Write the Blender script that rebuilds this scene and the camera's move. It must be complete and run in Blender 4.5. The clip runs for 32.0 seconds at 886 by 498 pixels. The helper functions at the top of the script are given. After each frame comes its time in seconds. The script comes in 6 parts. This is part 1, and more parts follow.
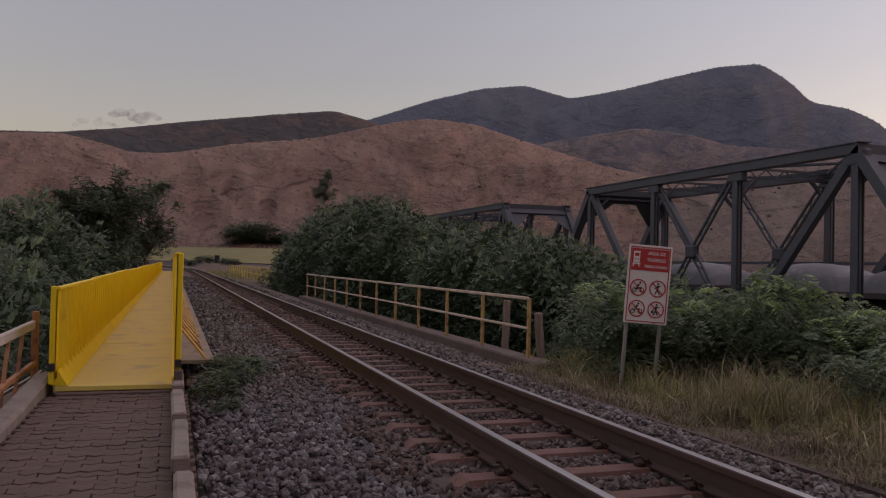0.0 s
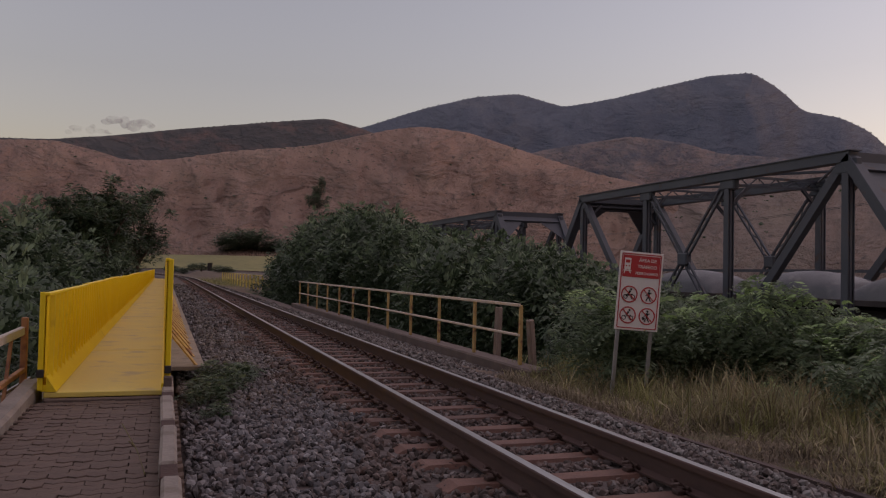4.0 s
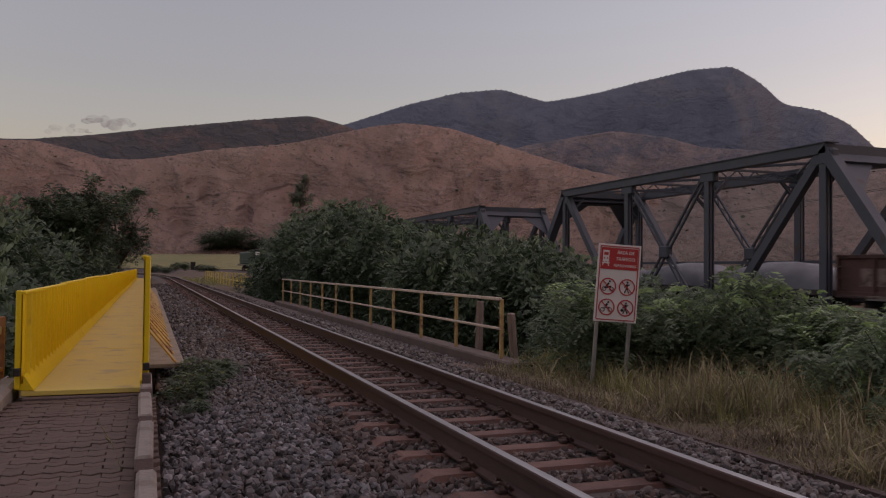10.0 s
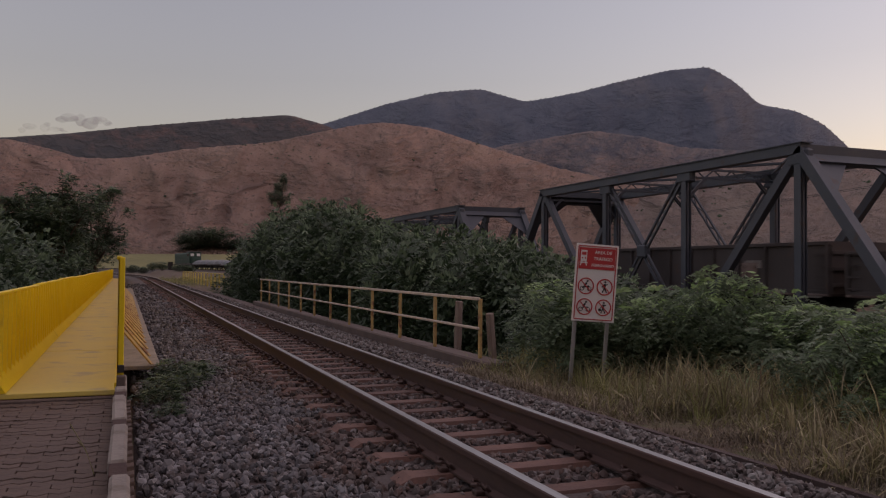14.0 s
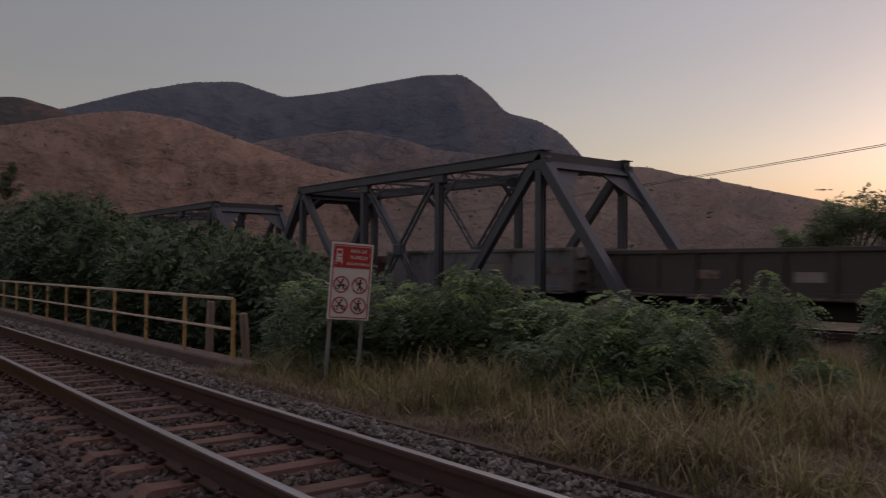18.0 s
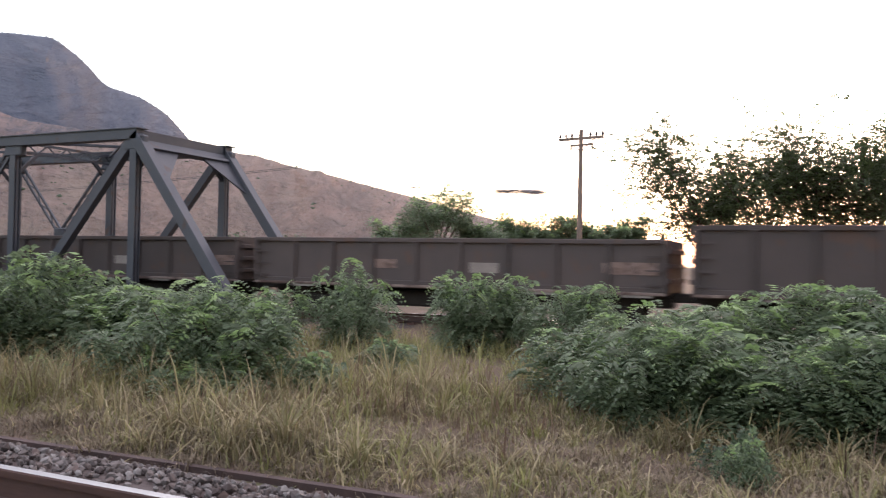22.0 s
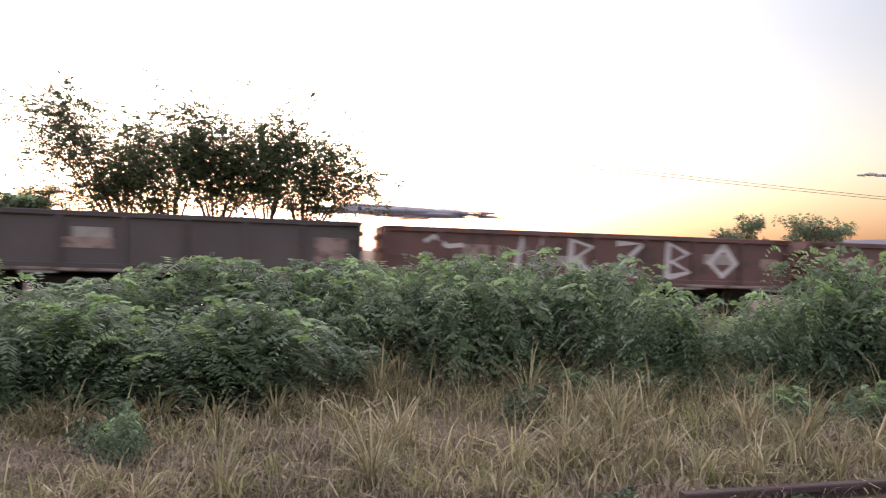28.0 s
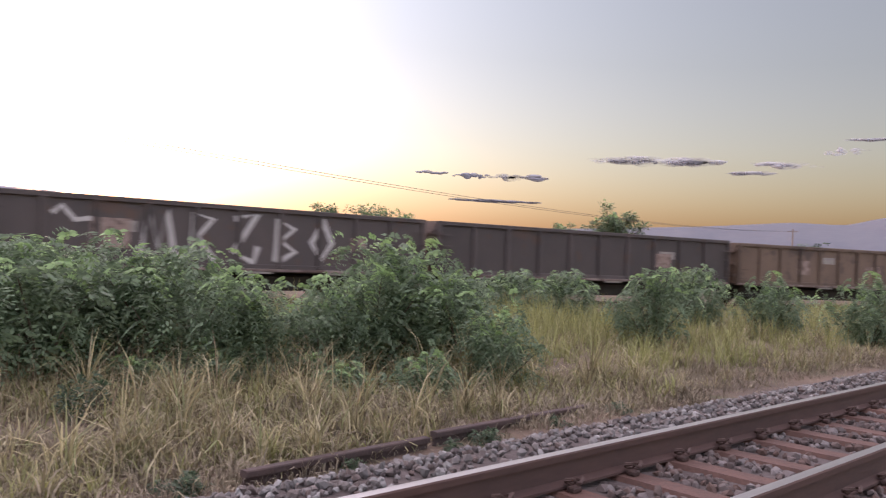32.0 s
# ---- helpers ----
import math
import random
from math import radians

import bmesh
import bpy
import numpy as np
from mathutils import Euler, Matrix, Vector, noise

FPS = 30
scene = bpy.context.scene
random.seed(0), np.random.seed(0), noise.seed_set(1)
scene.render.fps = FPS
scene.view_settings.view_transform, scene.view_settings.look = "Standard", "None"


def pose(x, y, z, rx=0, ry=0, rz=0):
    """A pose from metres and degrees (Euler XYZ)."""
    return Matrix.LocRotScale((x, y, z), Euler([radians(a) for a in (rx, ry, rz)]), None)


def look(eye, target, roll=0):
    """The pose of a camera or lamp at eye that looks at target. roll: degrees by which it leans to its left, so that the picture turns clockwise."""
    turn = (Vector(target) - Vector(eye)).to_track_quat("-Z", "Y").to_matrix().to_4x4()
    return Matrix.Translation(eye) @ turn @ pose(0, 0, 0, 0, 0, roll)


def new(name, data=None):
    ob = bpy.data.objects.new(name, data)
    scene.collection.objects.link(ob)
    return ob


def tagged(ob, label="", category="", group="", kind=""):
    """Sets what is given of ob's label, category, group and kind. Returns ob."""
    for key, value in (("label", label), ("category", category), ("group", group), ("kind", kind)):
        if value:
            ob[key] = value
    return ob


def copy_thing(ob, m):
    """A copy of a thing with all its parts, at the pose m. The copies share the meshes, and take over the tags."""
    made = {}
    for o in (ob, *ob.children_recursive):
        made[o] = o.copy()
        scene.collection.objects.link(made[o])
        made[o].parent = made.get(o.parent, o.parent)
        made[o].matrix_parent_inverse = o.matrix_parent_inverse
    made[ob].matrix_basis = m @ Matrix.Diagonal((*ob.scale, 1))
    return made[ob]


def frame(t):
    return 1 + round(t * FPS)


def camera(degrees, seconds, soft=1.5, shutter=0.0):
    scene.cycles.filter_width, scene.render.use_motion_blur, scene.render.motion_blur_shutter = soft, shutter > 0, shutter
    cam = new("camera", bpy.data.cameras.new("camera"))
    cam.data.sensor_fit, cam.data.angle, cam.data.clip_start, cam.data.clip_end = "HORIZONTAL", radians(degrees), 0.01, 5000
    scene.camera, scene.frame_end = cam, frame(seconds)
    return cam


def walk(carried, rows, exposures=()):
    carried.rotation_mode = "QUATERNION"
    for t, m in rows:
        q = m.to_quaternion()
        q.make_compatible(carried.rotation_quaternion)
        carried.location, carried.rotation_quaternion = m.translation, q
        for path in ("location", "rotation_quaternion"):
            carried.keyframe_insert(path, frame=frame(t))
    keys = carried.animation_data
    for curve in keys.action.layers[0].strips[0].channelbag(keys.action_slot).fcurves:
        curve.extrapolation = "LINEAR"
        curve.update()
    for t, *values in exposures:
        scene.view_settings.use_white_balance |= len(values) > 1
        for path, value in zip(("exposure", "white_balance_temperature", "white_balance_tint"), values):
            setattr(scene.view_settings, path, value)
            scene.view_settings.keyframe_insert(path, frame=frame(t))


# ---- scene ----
cam = camera(56.92, 32.0, soft=1.2, shutter=0.5)
EXPOSURES = ((0.0, 1.88, 7000, 31), (16.5, 1.85, 7000, 31), (17.5, 1.5, 7000, 29), (19.0, 1.1, 6900, 25), (20.6, 1.0, 6800, 23), (20.9, 2.7, 6600, 20), (21.5, 3.5, 6500, 20), (23.0, 3.62, 6500, 18), (25.0, 3.55, 6500, 20), (28.0, 3.55, 6500, 24), (32.0, 3.65, 6500, 26))
PATH = [
    (0.0, look((-0.629, 0.196, 1.207), (2.511, 9.688, 1.408), 1.24)),
    (0.5, look((-0.610, 0.189, 1.198), (2.510, 9.687, 1.433), 0.93)),
    (1.0, look((-0.617, 0.191, 1.198), (2.498, 9.690, 1.456), 0.94)),
    (1.5, look((-0.618, 0.183, 1.198), (2.488, 9.682, 1.520), 1.13)),
    (2.0, look((-0.608, 0.178, 1.197), (2.484, 9.682, 1.546), 1.19)),
    (2.5, look((-0.616, 0.172, 1.193), (2.470, 9.678, 1.525), 1.18)),
    (3.0, look((-0.621, 0.167, 1.193), (2.511, 9.659, 1.518), 1.46)),
    (3.5, look((-0.614, 0.178, 1.191), (2.558, 9.656, 1.496), 1.42)),
    (5.5, look((-0.594, 0.158, 1.192), (2.700, 9.595, 1.498), 1.14)),
    (6.0, look((-0.593, 0.152, 1.193), (2.692, 9.592, 1.512), 1.13)),
    (6.5, look((-0.590, 0.149, 1.187), (2.679, 9.595, 1.489), 1.01)),
    (7.0, look((-0.590, 0.141, 1.169), (2.669, 9.591, 1.451), 0.86)),
    (7.5, look((-0.588, 0.141, 1.173), (2.666, 9.594, 1.427), 0.91)),
    (8.0, look((-0.582, 0.134, 1.181), (2.667, 9.589, 1.410), 0.84)),
    (8.5, look((-0.568, 0.122, 1.177), (2.669, 9.580, 1.403), 0.78)),
    (9.0, look((-0.567, 0.114, 1.173), (2.687, 9.566, 1.433), 0.73)),
    (9.5, look((-0.565, 0.113, 1.170), (2.751, 9.544, 1.443), 0.66)),
    (10.0, look((-0.551, 0.108, 1.166), (2.841, 9.512, 1.421), 0.56)),
    (10.5, look((-0.548, 0.111, 1.167), (2.937, 9.481, 1.403), 0.49)),
    (11.0, look((-0.547, 0.116, 1.170), (3.011, 9.458, 1.428), 0.46)),
    (11.5, look((-0.552, 0.117, 1.170), (3.027, 9.450, 1.440), 0.45)),
    (12.0, look((-0.555, 0.118, 1.169), (3.031, 9.449, 1.440), 0.41)),
    (12.5, look((-0.545, 0.120, 1.172), (3.038, 9.453, 1.428), 0.52)),
    (13.0, look((-0.541, 0.124, 1.171), (3.075, 9.444, 1.395), 0.43)),
    (13.5, look((-0.537, 0.119, 1.177), (3.083, 9.437, 1.426), 0.44)),
    (15.5, look((-0.526, 0.106, 1.177), (3.228, 9.371, 1.412), 0.27)),
    (16.0, look((-0.527, 0.096, 1.182), (3.353, 9.308, 1.455), 0.26)),
    (16.5, look((-0.519, 0.098, 1.182), (3.605, 9.205, 1.430), 0.24)),
    (17.0, look((-0.502, 0.101, 1.179), (4.202, 8.922, 1.408), 0.25)),
    (17.5, look((-0.491, 0.114, 1.185), (5.079, 8.416, 1.398), 0.26)),
    (18.0, look((-0.472, 0.119, 1.186), (5.689, 7.991, 1.431), 0.32)),
    (18.5, look((-0.434, 0.118, 1.188), (6.268, 7.536, 1.435), 0.58)),
    (19.0, look((-0.378, 0.119, 1.195), (7.031, 6.831, 1.440), 0.88)),
    (19.5, look((-0.380, 0.060, 1.195), (7.303, 6.457, 1.420), 0.81)),
    (20.0, look((-0.394, 0.048, 1.191), (7.532, 6.143, 1.397), 0.73)),
    (20.5, look((-0.364, 0.012, 1.189), (7.918, 5.614, 1.382), 0.67)),
    (21.0, look((-0.334, -0.015, 1.182), (8.266, 5.085, 1.362), 0.77)),
    (21.5, look((-0.364, -0.055, 1.166), (8.530, 4.514, 1.340), 1.11)),
    (22.0, look((-0.367, -0.079, 1.154), (8.707, 4.121, 1.312), 1.16)),
    (22.5, look((-0.318, -0.074, 1.149), (8.982, 3.600, 1.301), 1.24)),
    (23.0, look((-0.289, -0.106, 1.139), (9.392, 2.394, 1.304), 1.72)),
    (23.5, look((-0.289, -0.148, 1.134), (9.628, 1.132, 1.296), 1.98)),
    (24.0, look((-0.332, -0.164, 1.131), (9.667, -0.121, 1.300), 1.88)),
    (24.5, look((-0.306, -0.186, 1.133), (9.670, -0.854, 1.294), 1.69)),
    (25.0, look((-0.290, -0.194, 1.128), (9.660, -1.176, 1.273), 1.38)),
    (25.5, look((-0.281, -0.209, 1.127), (9.639, -1.461, 1.254), 1.30)),
    (27.5, look((-0.187, -0.286, 1.124), (9.533, -2.637, 1.185), 1.73)),
    (28.0, look((-0.184, -0.296, 1.122), (9.492, -2.819, 1.165), 1.93)),
    (28.5, look((-0.189, -0.289, 1.118), (9.386, -3.176, 1.154), 2.33)),
    (29.0, look((-0.197, -0.301, 1.118), (9.193, -3.740, 1.157), 2.49)),
    (29.5, look((-0.198, -0.311, 1.111), (8.828, -4.616, 1.171), 2.60)),
    (30.0, look((-0.202, -0.332, 1.105), (8.395, -5.439, 1.185), 3.10)),
    (30.5, look((-0.225, -0.329, 1.114), (7.936, -6.108, 1.185), 3.30)),
    (31.0, look((-0.218, -0.351, 1.116), (7.612, -6.570, 1.185), 2.93)),
    (31.5, look((-0.230, -0.359, 1.113), (7.290, -6.950, 1.180), 2.66)),
    (32.0, look((-0.237, -0.370, 1.104), (7.018, -7.251, 1.170), 2.56)),
]
walk(cam, PATH, EXPOSURES)

import itertools

# ---- world, sun, distance light ----
SUN_AZ, SUN_EL = 92.0, 2.0
world = bpy.data.worlds.new("sky")
scene.world = world
world.use_nodes = True
wn = world.node_tree
wn.nodes.clear()
sky = wn.nodes.new("ShaderNodeTexSky")
sky.sky_type, sky.sun_disc = "NISHITA", False
sky.sun_elevation, sky.sun_rotation = radians(SUN_EL), radians(SUN_AZ)
sky.air_density, sky.dust_density, sky.ozone_density = 1.25, 1.3, 2.1
bg = wn.nodes.new("ShaderNodeBackground")
bg.inputs["Strength"].default_value = 0.15
wo = wn.nodes.new("ShaderNodeOutputWorld")
hazy = wn.nodes.new("ShaderNodeHueSaturation")
# dusty air: the colour is strongest along the horizon and fades upwards
wdir, wsep, wsat = wn.nodes.new("ShaderNodeTexCoord"), wn.nodes.new("ShaderNodeSeparateXYZ"), wn.nodes.new("ShaderNodeMapRange")
wn.links.new(wdir.outputs["Generated"], wsep.inputs[0])
wn.links.new(wsep.outputs[2], wsat.inputs[0])
wsat.interpolation_type = "SMOOTHSTEP"
for k, val in zip((1, 2, 3, 4), (0.0, 0.22, 0.76, 0.52)):
    wsat.inputs[k].default_value = val
wn.links.new(wsat.outputs[0], hazy.inputs["Saturation"])
wdim = wn.nodes.new("ShaderNodeMapRange")
wdim.interpolation_type = "SMOOTHSTEP"
wn.links.new(wsep.outputs[2], wdim.inputs[0])
for k, val in zip((1, 2, 3, 4), (-0.02, 0.14, 0.5, 1.0)):
    wdim.inputs[k].default_value = val
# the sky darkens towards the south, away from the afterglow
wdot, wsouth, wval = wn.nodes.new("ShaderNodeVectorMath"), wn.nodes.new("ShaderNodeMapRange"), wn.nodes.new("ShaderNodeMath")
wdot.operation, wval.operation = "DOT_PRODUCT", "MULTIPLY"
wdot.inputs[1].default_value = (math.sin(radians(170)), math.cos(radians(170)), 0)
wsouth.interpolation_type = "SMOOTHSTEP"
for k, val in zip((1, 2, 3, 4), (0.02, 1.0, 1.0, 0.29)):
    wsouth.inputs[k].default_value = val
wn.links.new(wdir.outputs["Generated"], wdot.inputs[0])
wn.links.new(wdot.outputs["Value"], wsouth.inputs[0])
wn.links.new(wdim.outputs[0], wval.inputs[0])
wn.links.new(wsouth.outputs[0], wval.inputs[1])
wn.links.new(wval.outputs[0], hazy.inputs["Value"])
wn.links.new(sky.outputs[0], hazy.inputs["Color"])
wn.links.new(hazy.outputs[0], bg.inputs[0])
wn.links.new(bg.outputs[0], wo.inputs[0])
sun = new("sun", bpy.data.lights.new("sun", "SUN"))
sun.data.energy, sun.data.angle, sun.data.color = 0.25, radians(120), (1.0, 0.85, 0.84)
_a = radians(SUN_AZ)
sun.matrix_world = look((0, 0, 0), (-math.sin(_a), -math.cos(_a), -math.tan(radians(74.0))))


# ---- materials ----
def mat(name, c1, c2=None, scale=3.0, rough=0.8, bump=0.2, metal=0.0, fine=40.0, rnd=0.0, c3=None, spots=0.62, trans=0.0, island=0.0, stretch=(1, 1, 1)):
    """Two-scale mottled surface; c3 gives patches of wear; rnd varies by object, island by loose piece."""
    m = bpy.data.materials.new(name)
    m.use_nodes = True
    n, l = m.node_tree.nodes, m.node_tree.links
    b = n["Principled BSDF"]
    b.inputs["Roughness"].default_value, b.inputs["Metallic"].default_value = rough, metal
    tc = n.new("ShaderNodeTexCoord")
    mp = n.new("ShaderNodeMapping")
    mp.inputs["Scale"].default_value = stretch
    l.new(tc.outputs["Object"], mp.inputs[0])
    n1, n2 = n.new("ShaderNodeTexNoise"), n.new("ShaderNodeTexNoise")
    n1.inputs["Scale"].default_value, n2.inputs["Scale"].default_value = scale, fine
    n1.inputs["Detail"].default_value, n2.inputs["Detail"].default_value = 6, 4
    l.new(mp.outputs[0], n1.inputs["Vector"])
    l.new(mp.outputs[0], n2.inputs["Vector"])
    mx = n.new("ShaderNodeMix")
    mx.data_type = "RGBA"
    mx.inputs[6].default_value, mx.inputs[7].default_value = (*c1, 1), (*(c2 or [v * 0.7 for v in c1]), 1)
    ad = n.new("ShaderNodeMath")
    ad.operation = "MULTIPLY_ADD"
    l.new(n2.outputs[0], ad.inputs[0])
    ad.inputs[1].default_value = 0.6
    sb = n.new("ShaderNodeMath")
    sb.operation = "SUBTRACT"
    l.new(n1.outputs[0], sb.inputs[0])
    sb.inputs[1].default_value = 0.3
    l.new(sb.outputs[0], ad.inputs[2])
    fac = ad.outputs[0]
    cr = n.new("ShaderNodeMapRange")
    cr.inputs[1].default_value, cr.inputs[2].default_value = 0.25, 0.75
    l.new(fac, cr.inputs[0])
    l.new(cr.outputs[0], mx.inputs[0])
    out = mx.outputs[2]
    if c3:
        n3 = n.new("ShaderNodeTexNoise")
        n3.inputs["Scale"].default_value, n3.inputs["Detail"].default_value = scale * 1.7 + 0.3, 8
        l.new(mp.outputs[0], n3.inputs["Vector"])
        r3 = n.new("ShaderNodeMapRange")
        r3.inputs[1].default_value, r3.inputs[2].default_value = spots - 0.06, spots + 0.06
        l.new(n3.outputs[0], r3.inputs[0])
        m3 = n.new("ShaderNodeMix")
        m3.data_type = "RGBA"
        l.new(r3.outputs[0], m3.inputs[0])
        l.new(out, m3.inputs[6])
        m3.inputs[7].default_value = (*c3, 1)
        out = m3.outputs[2]
    if rnd or island:
        hs = n.new("ShaderNodeHueSaturation")
        src = n.new("ShaderNodeObjectInfo").outputs["Random"] if rnd else n.new("ShaderNodeNewGeometry").outputs["Random Per Island"]
        rr = n.new("ShaderNodeMapRange")
        rr.inputs[3].default_value, rr.inputs[4].default_value = 1 - (rnd or island), 1 + (rnd or island)
        l.new(src, rr.inputs[0])
        l.new(rr.outputs[0], hs.inputs["Value"])
        l.new(out, hs.inputs["Color"])
        out = hs.outputs[0]
    l.new(out, b.inputs["Base Color"])
    if bump:
        bp = n.new("ShaderNodeBump")
        bp.inputs["Strength"].default_value, bp.inputs["Distance"].default_value = bump, 0.02
        l.new(fac, bp.inputs["Height"])
        l.new(bp.outputs[0], b.inputs["Normal"])
    if trans:
        t = n.new("ShaderNodeBsdfTranslucent")
        l.new(out, t.inputs[0])
        ms = n.new("ShaderNodeMixShader")
        ms.inputs[0].default_value = trans
        l.new(b.outputs[0], ms.inputs[1])
        l.new(t.outputs[0], ms.inputs[2])
        l.new(ms.outputs[0], n["Material Output"].inputs[0])
    return m


def pieces(name, colours, rough, scale, trans=0.0, amount=0.35):
    """Loose pieces, each of one of several colours, mottled by a noise of the given scale."""
    m = mat(name, (0.5, 0.5, 0.5), (0.5 - 0.5 * amount,) * 3, scale, rough, 0.0, fine=scale * 8, trans=trans)
    n, l = m.node_tree.nodes, m.node_tree.links
    grey = [q for q in n if q.bl_idname == "ShaderNodeMix"][0]
    rp = n.new("ShaderNodeValToRGB")
    rp.color_ramp.interpolation = "LINEAR"
    e = rp.color_ramp.elements
    while len(e) < len(colours):
        e.new(0.5)
    for i, c in enumerate(colours):
        e[i].position = (i + 0.5) / len(colours)
        e[i].color = (*c, 1)
    l.new(n.new("ShaderNodeNewGeometry").outputs["Random Per Island"], rp.inputs[0])
    mu = n.new("ShaderNodeMix")
    mu.data_type, mu.blend_type = "RGBA", "MULTIPLY"
    mu.inputs[0].default_value = 1.0
    l.new(rp.outputs[0], mu.inputs[6])
    db = n.new("ShaderNodeMix")
    db.data_type, db.blend_type = "RGBA", "ADD"
    db.inputs[0].default_value = 1.0
    l.new(grey.outputs[2], db.inputs[6])
    l.new(grey.outputs[2], db.inputs[7])
    l.new(db.outputs[2], mu.inputs[7])
    l.new(mu.outputs[2], n["Principled BSDF"].inputs["Base Color"])
    for q in n:
        if q.bl_idname == "ShaderNodeBsdfTranslucent":
            l.new(mu.outputs[2], q.inputs[0])
    return m


def land(name, c1, c2, gully, scale, patch=None, spots=0.6, relief=6.0, streak=None):
    """A hillside: grass of two tones, dark branching gullies, patches of another growth."""
    m = bpy.data.materials.new(name)
    m.use_nodes = True
    n, l = m.node_tree.nodes, m.node_tree.links
    b = n["Principled BSDF"]
    b.inputs["Roughness"].default_value = 0.95
    tc = n.new("ShaderNodeTexCoord")

    def field(s, detail, rough, dist=0.0):
        q = n.new("ShaderNodeTexNoise")
        q.inputs["Scale"].default_value, q.inputs["Detail"].default_value = s, detail
        q.inputs["Roughness"].default_value, q.inputs["Distortion"].default_value = rough, dist
        q.noise_dimensions = "2D"
        l.new(tc.outputs["UV"], q.inputs["Vector"])
        return q.outputs[0]

    def span(src, a, c):
        q = n.new("ShaderNodeMapRange")
        q.inputs[1].default_value, q.inputs[2].default_value = a, c
        l.new(src, q.inputs[0])
        return q.outputs[0]

    def blend(f, a, c):
        q = n.new("ShaderNodeMix")
        q.data_type = "RGBA"
        l.new(f, q.inputs[0])
        for s, k in ((a, 6), (c, 7)):
            if isinstance(s, tuple):
                q.inputs[k].default_value = (*s, 1)
            else:
                l.new(s, q.inputs[k])
        return q.outputs[2]
    tone = field(scale * 3, 12, 0.72)
    col = blend(span(tone, 0.36, 0.64), c1, c2)
    if patch:
        col = blend(span(field(scale * 0.8, 10, 0.7), spots - 0.1, spots + 0.1), col, patch)
    # streaks down and across the slope: soil, tracks, gully shading put into colour
    mp = n.new("ShaderNodeMapping")
    mp.inputs["Rotation"].default_value, mp.inputs["Scale"].default_value = (0, 0, 0.9), (1.0, 0.42, 1.0)
    l.new(tc.outputs["UV"], mp.inputs[0])
    sq = n.new("ShaderNodeTexNoise")
    sq.noise_dimensions = "2D"
    sq.inputs["Scale"].default_value, sq.inputs["Detail"].default_value, sq.inputs["Roughness"].default_value = scale * 5.5, 9, 0.7
    l.new(mp.outputs[0], sq.inputs["Vector"])
    col = blend(span(sq.outputs[0], 0.46, 0.9), col, streak or c2)
    # low shrubs and tussocks
    col = blend(span(field(scale * 16, 3, 0.6), 0.62, 0.7), col, gully)
    cut = field(scale * 1.5, 6, 0.55, 0.15)
    ab = n.new("ShaderNodeMath")
    ab.operation = "SUBTRACT"
    l.new(cut, ab.inputs[0])
    ab.inputs[1].default_value = 0.5
    ab2 = n.new("ShaderNodeMath")
    ab2.operation = "ABSOLUTE"
    l.new(ab.outputs[0], ab2.inputs[0])
    ln = n.new("ShaderNodeMath")
    ln.operation = "MULTIPLY"
    l.new(span(ab2.outputs[0], 0.03, 0.0), ln.inputs[0])
    ln.inputs[1].default_value = 0.5
    col = blend(ln.outputs[0], col, gully)
    l.new(col, b.inputs["Base Color"])
    sm = n.new("ShaderNodeMath")
    sm.operation = "ADD"
    l.new(span(ab2.outputs[0], 0.0, 0.12), sm.inputs[0])
    l.new(tone, sm.inputs[1])
    bp = n.new("ShaderNodeBump")
    bp.inputs["Strength"].default_value, bp.inputs["Distance"].default_value = 0.9, relief
    l.new(sm.outputs[0], bp.inputs["Height"])
    l.new(bp.outputs[0], b.inputs["Normal"])
    return m


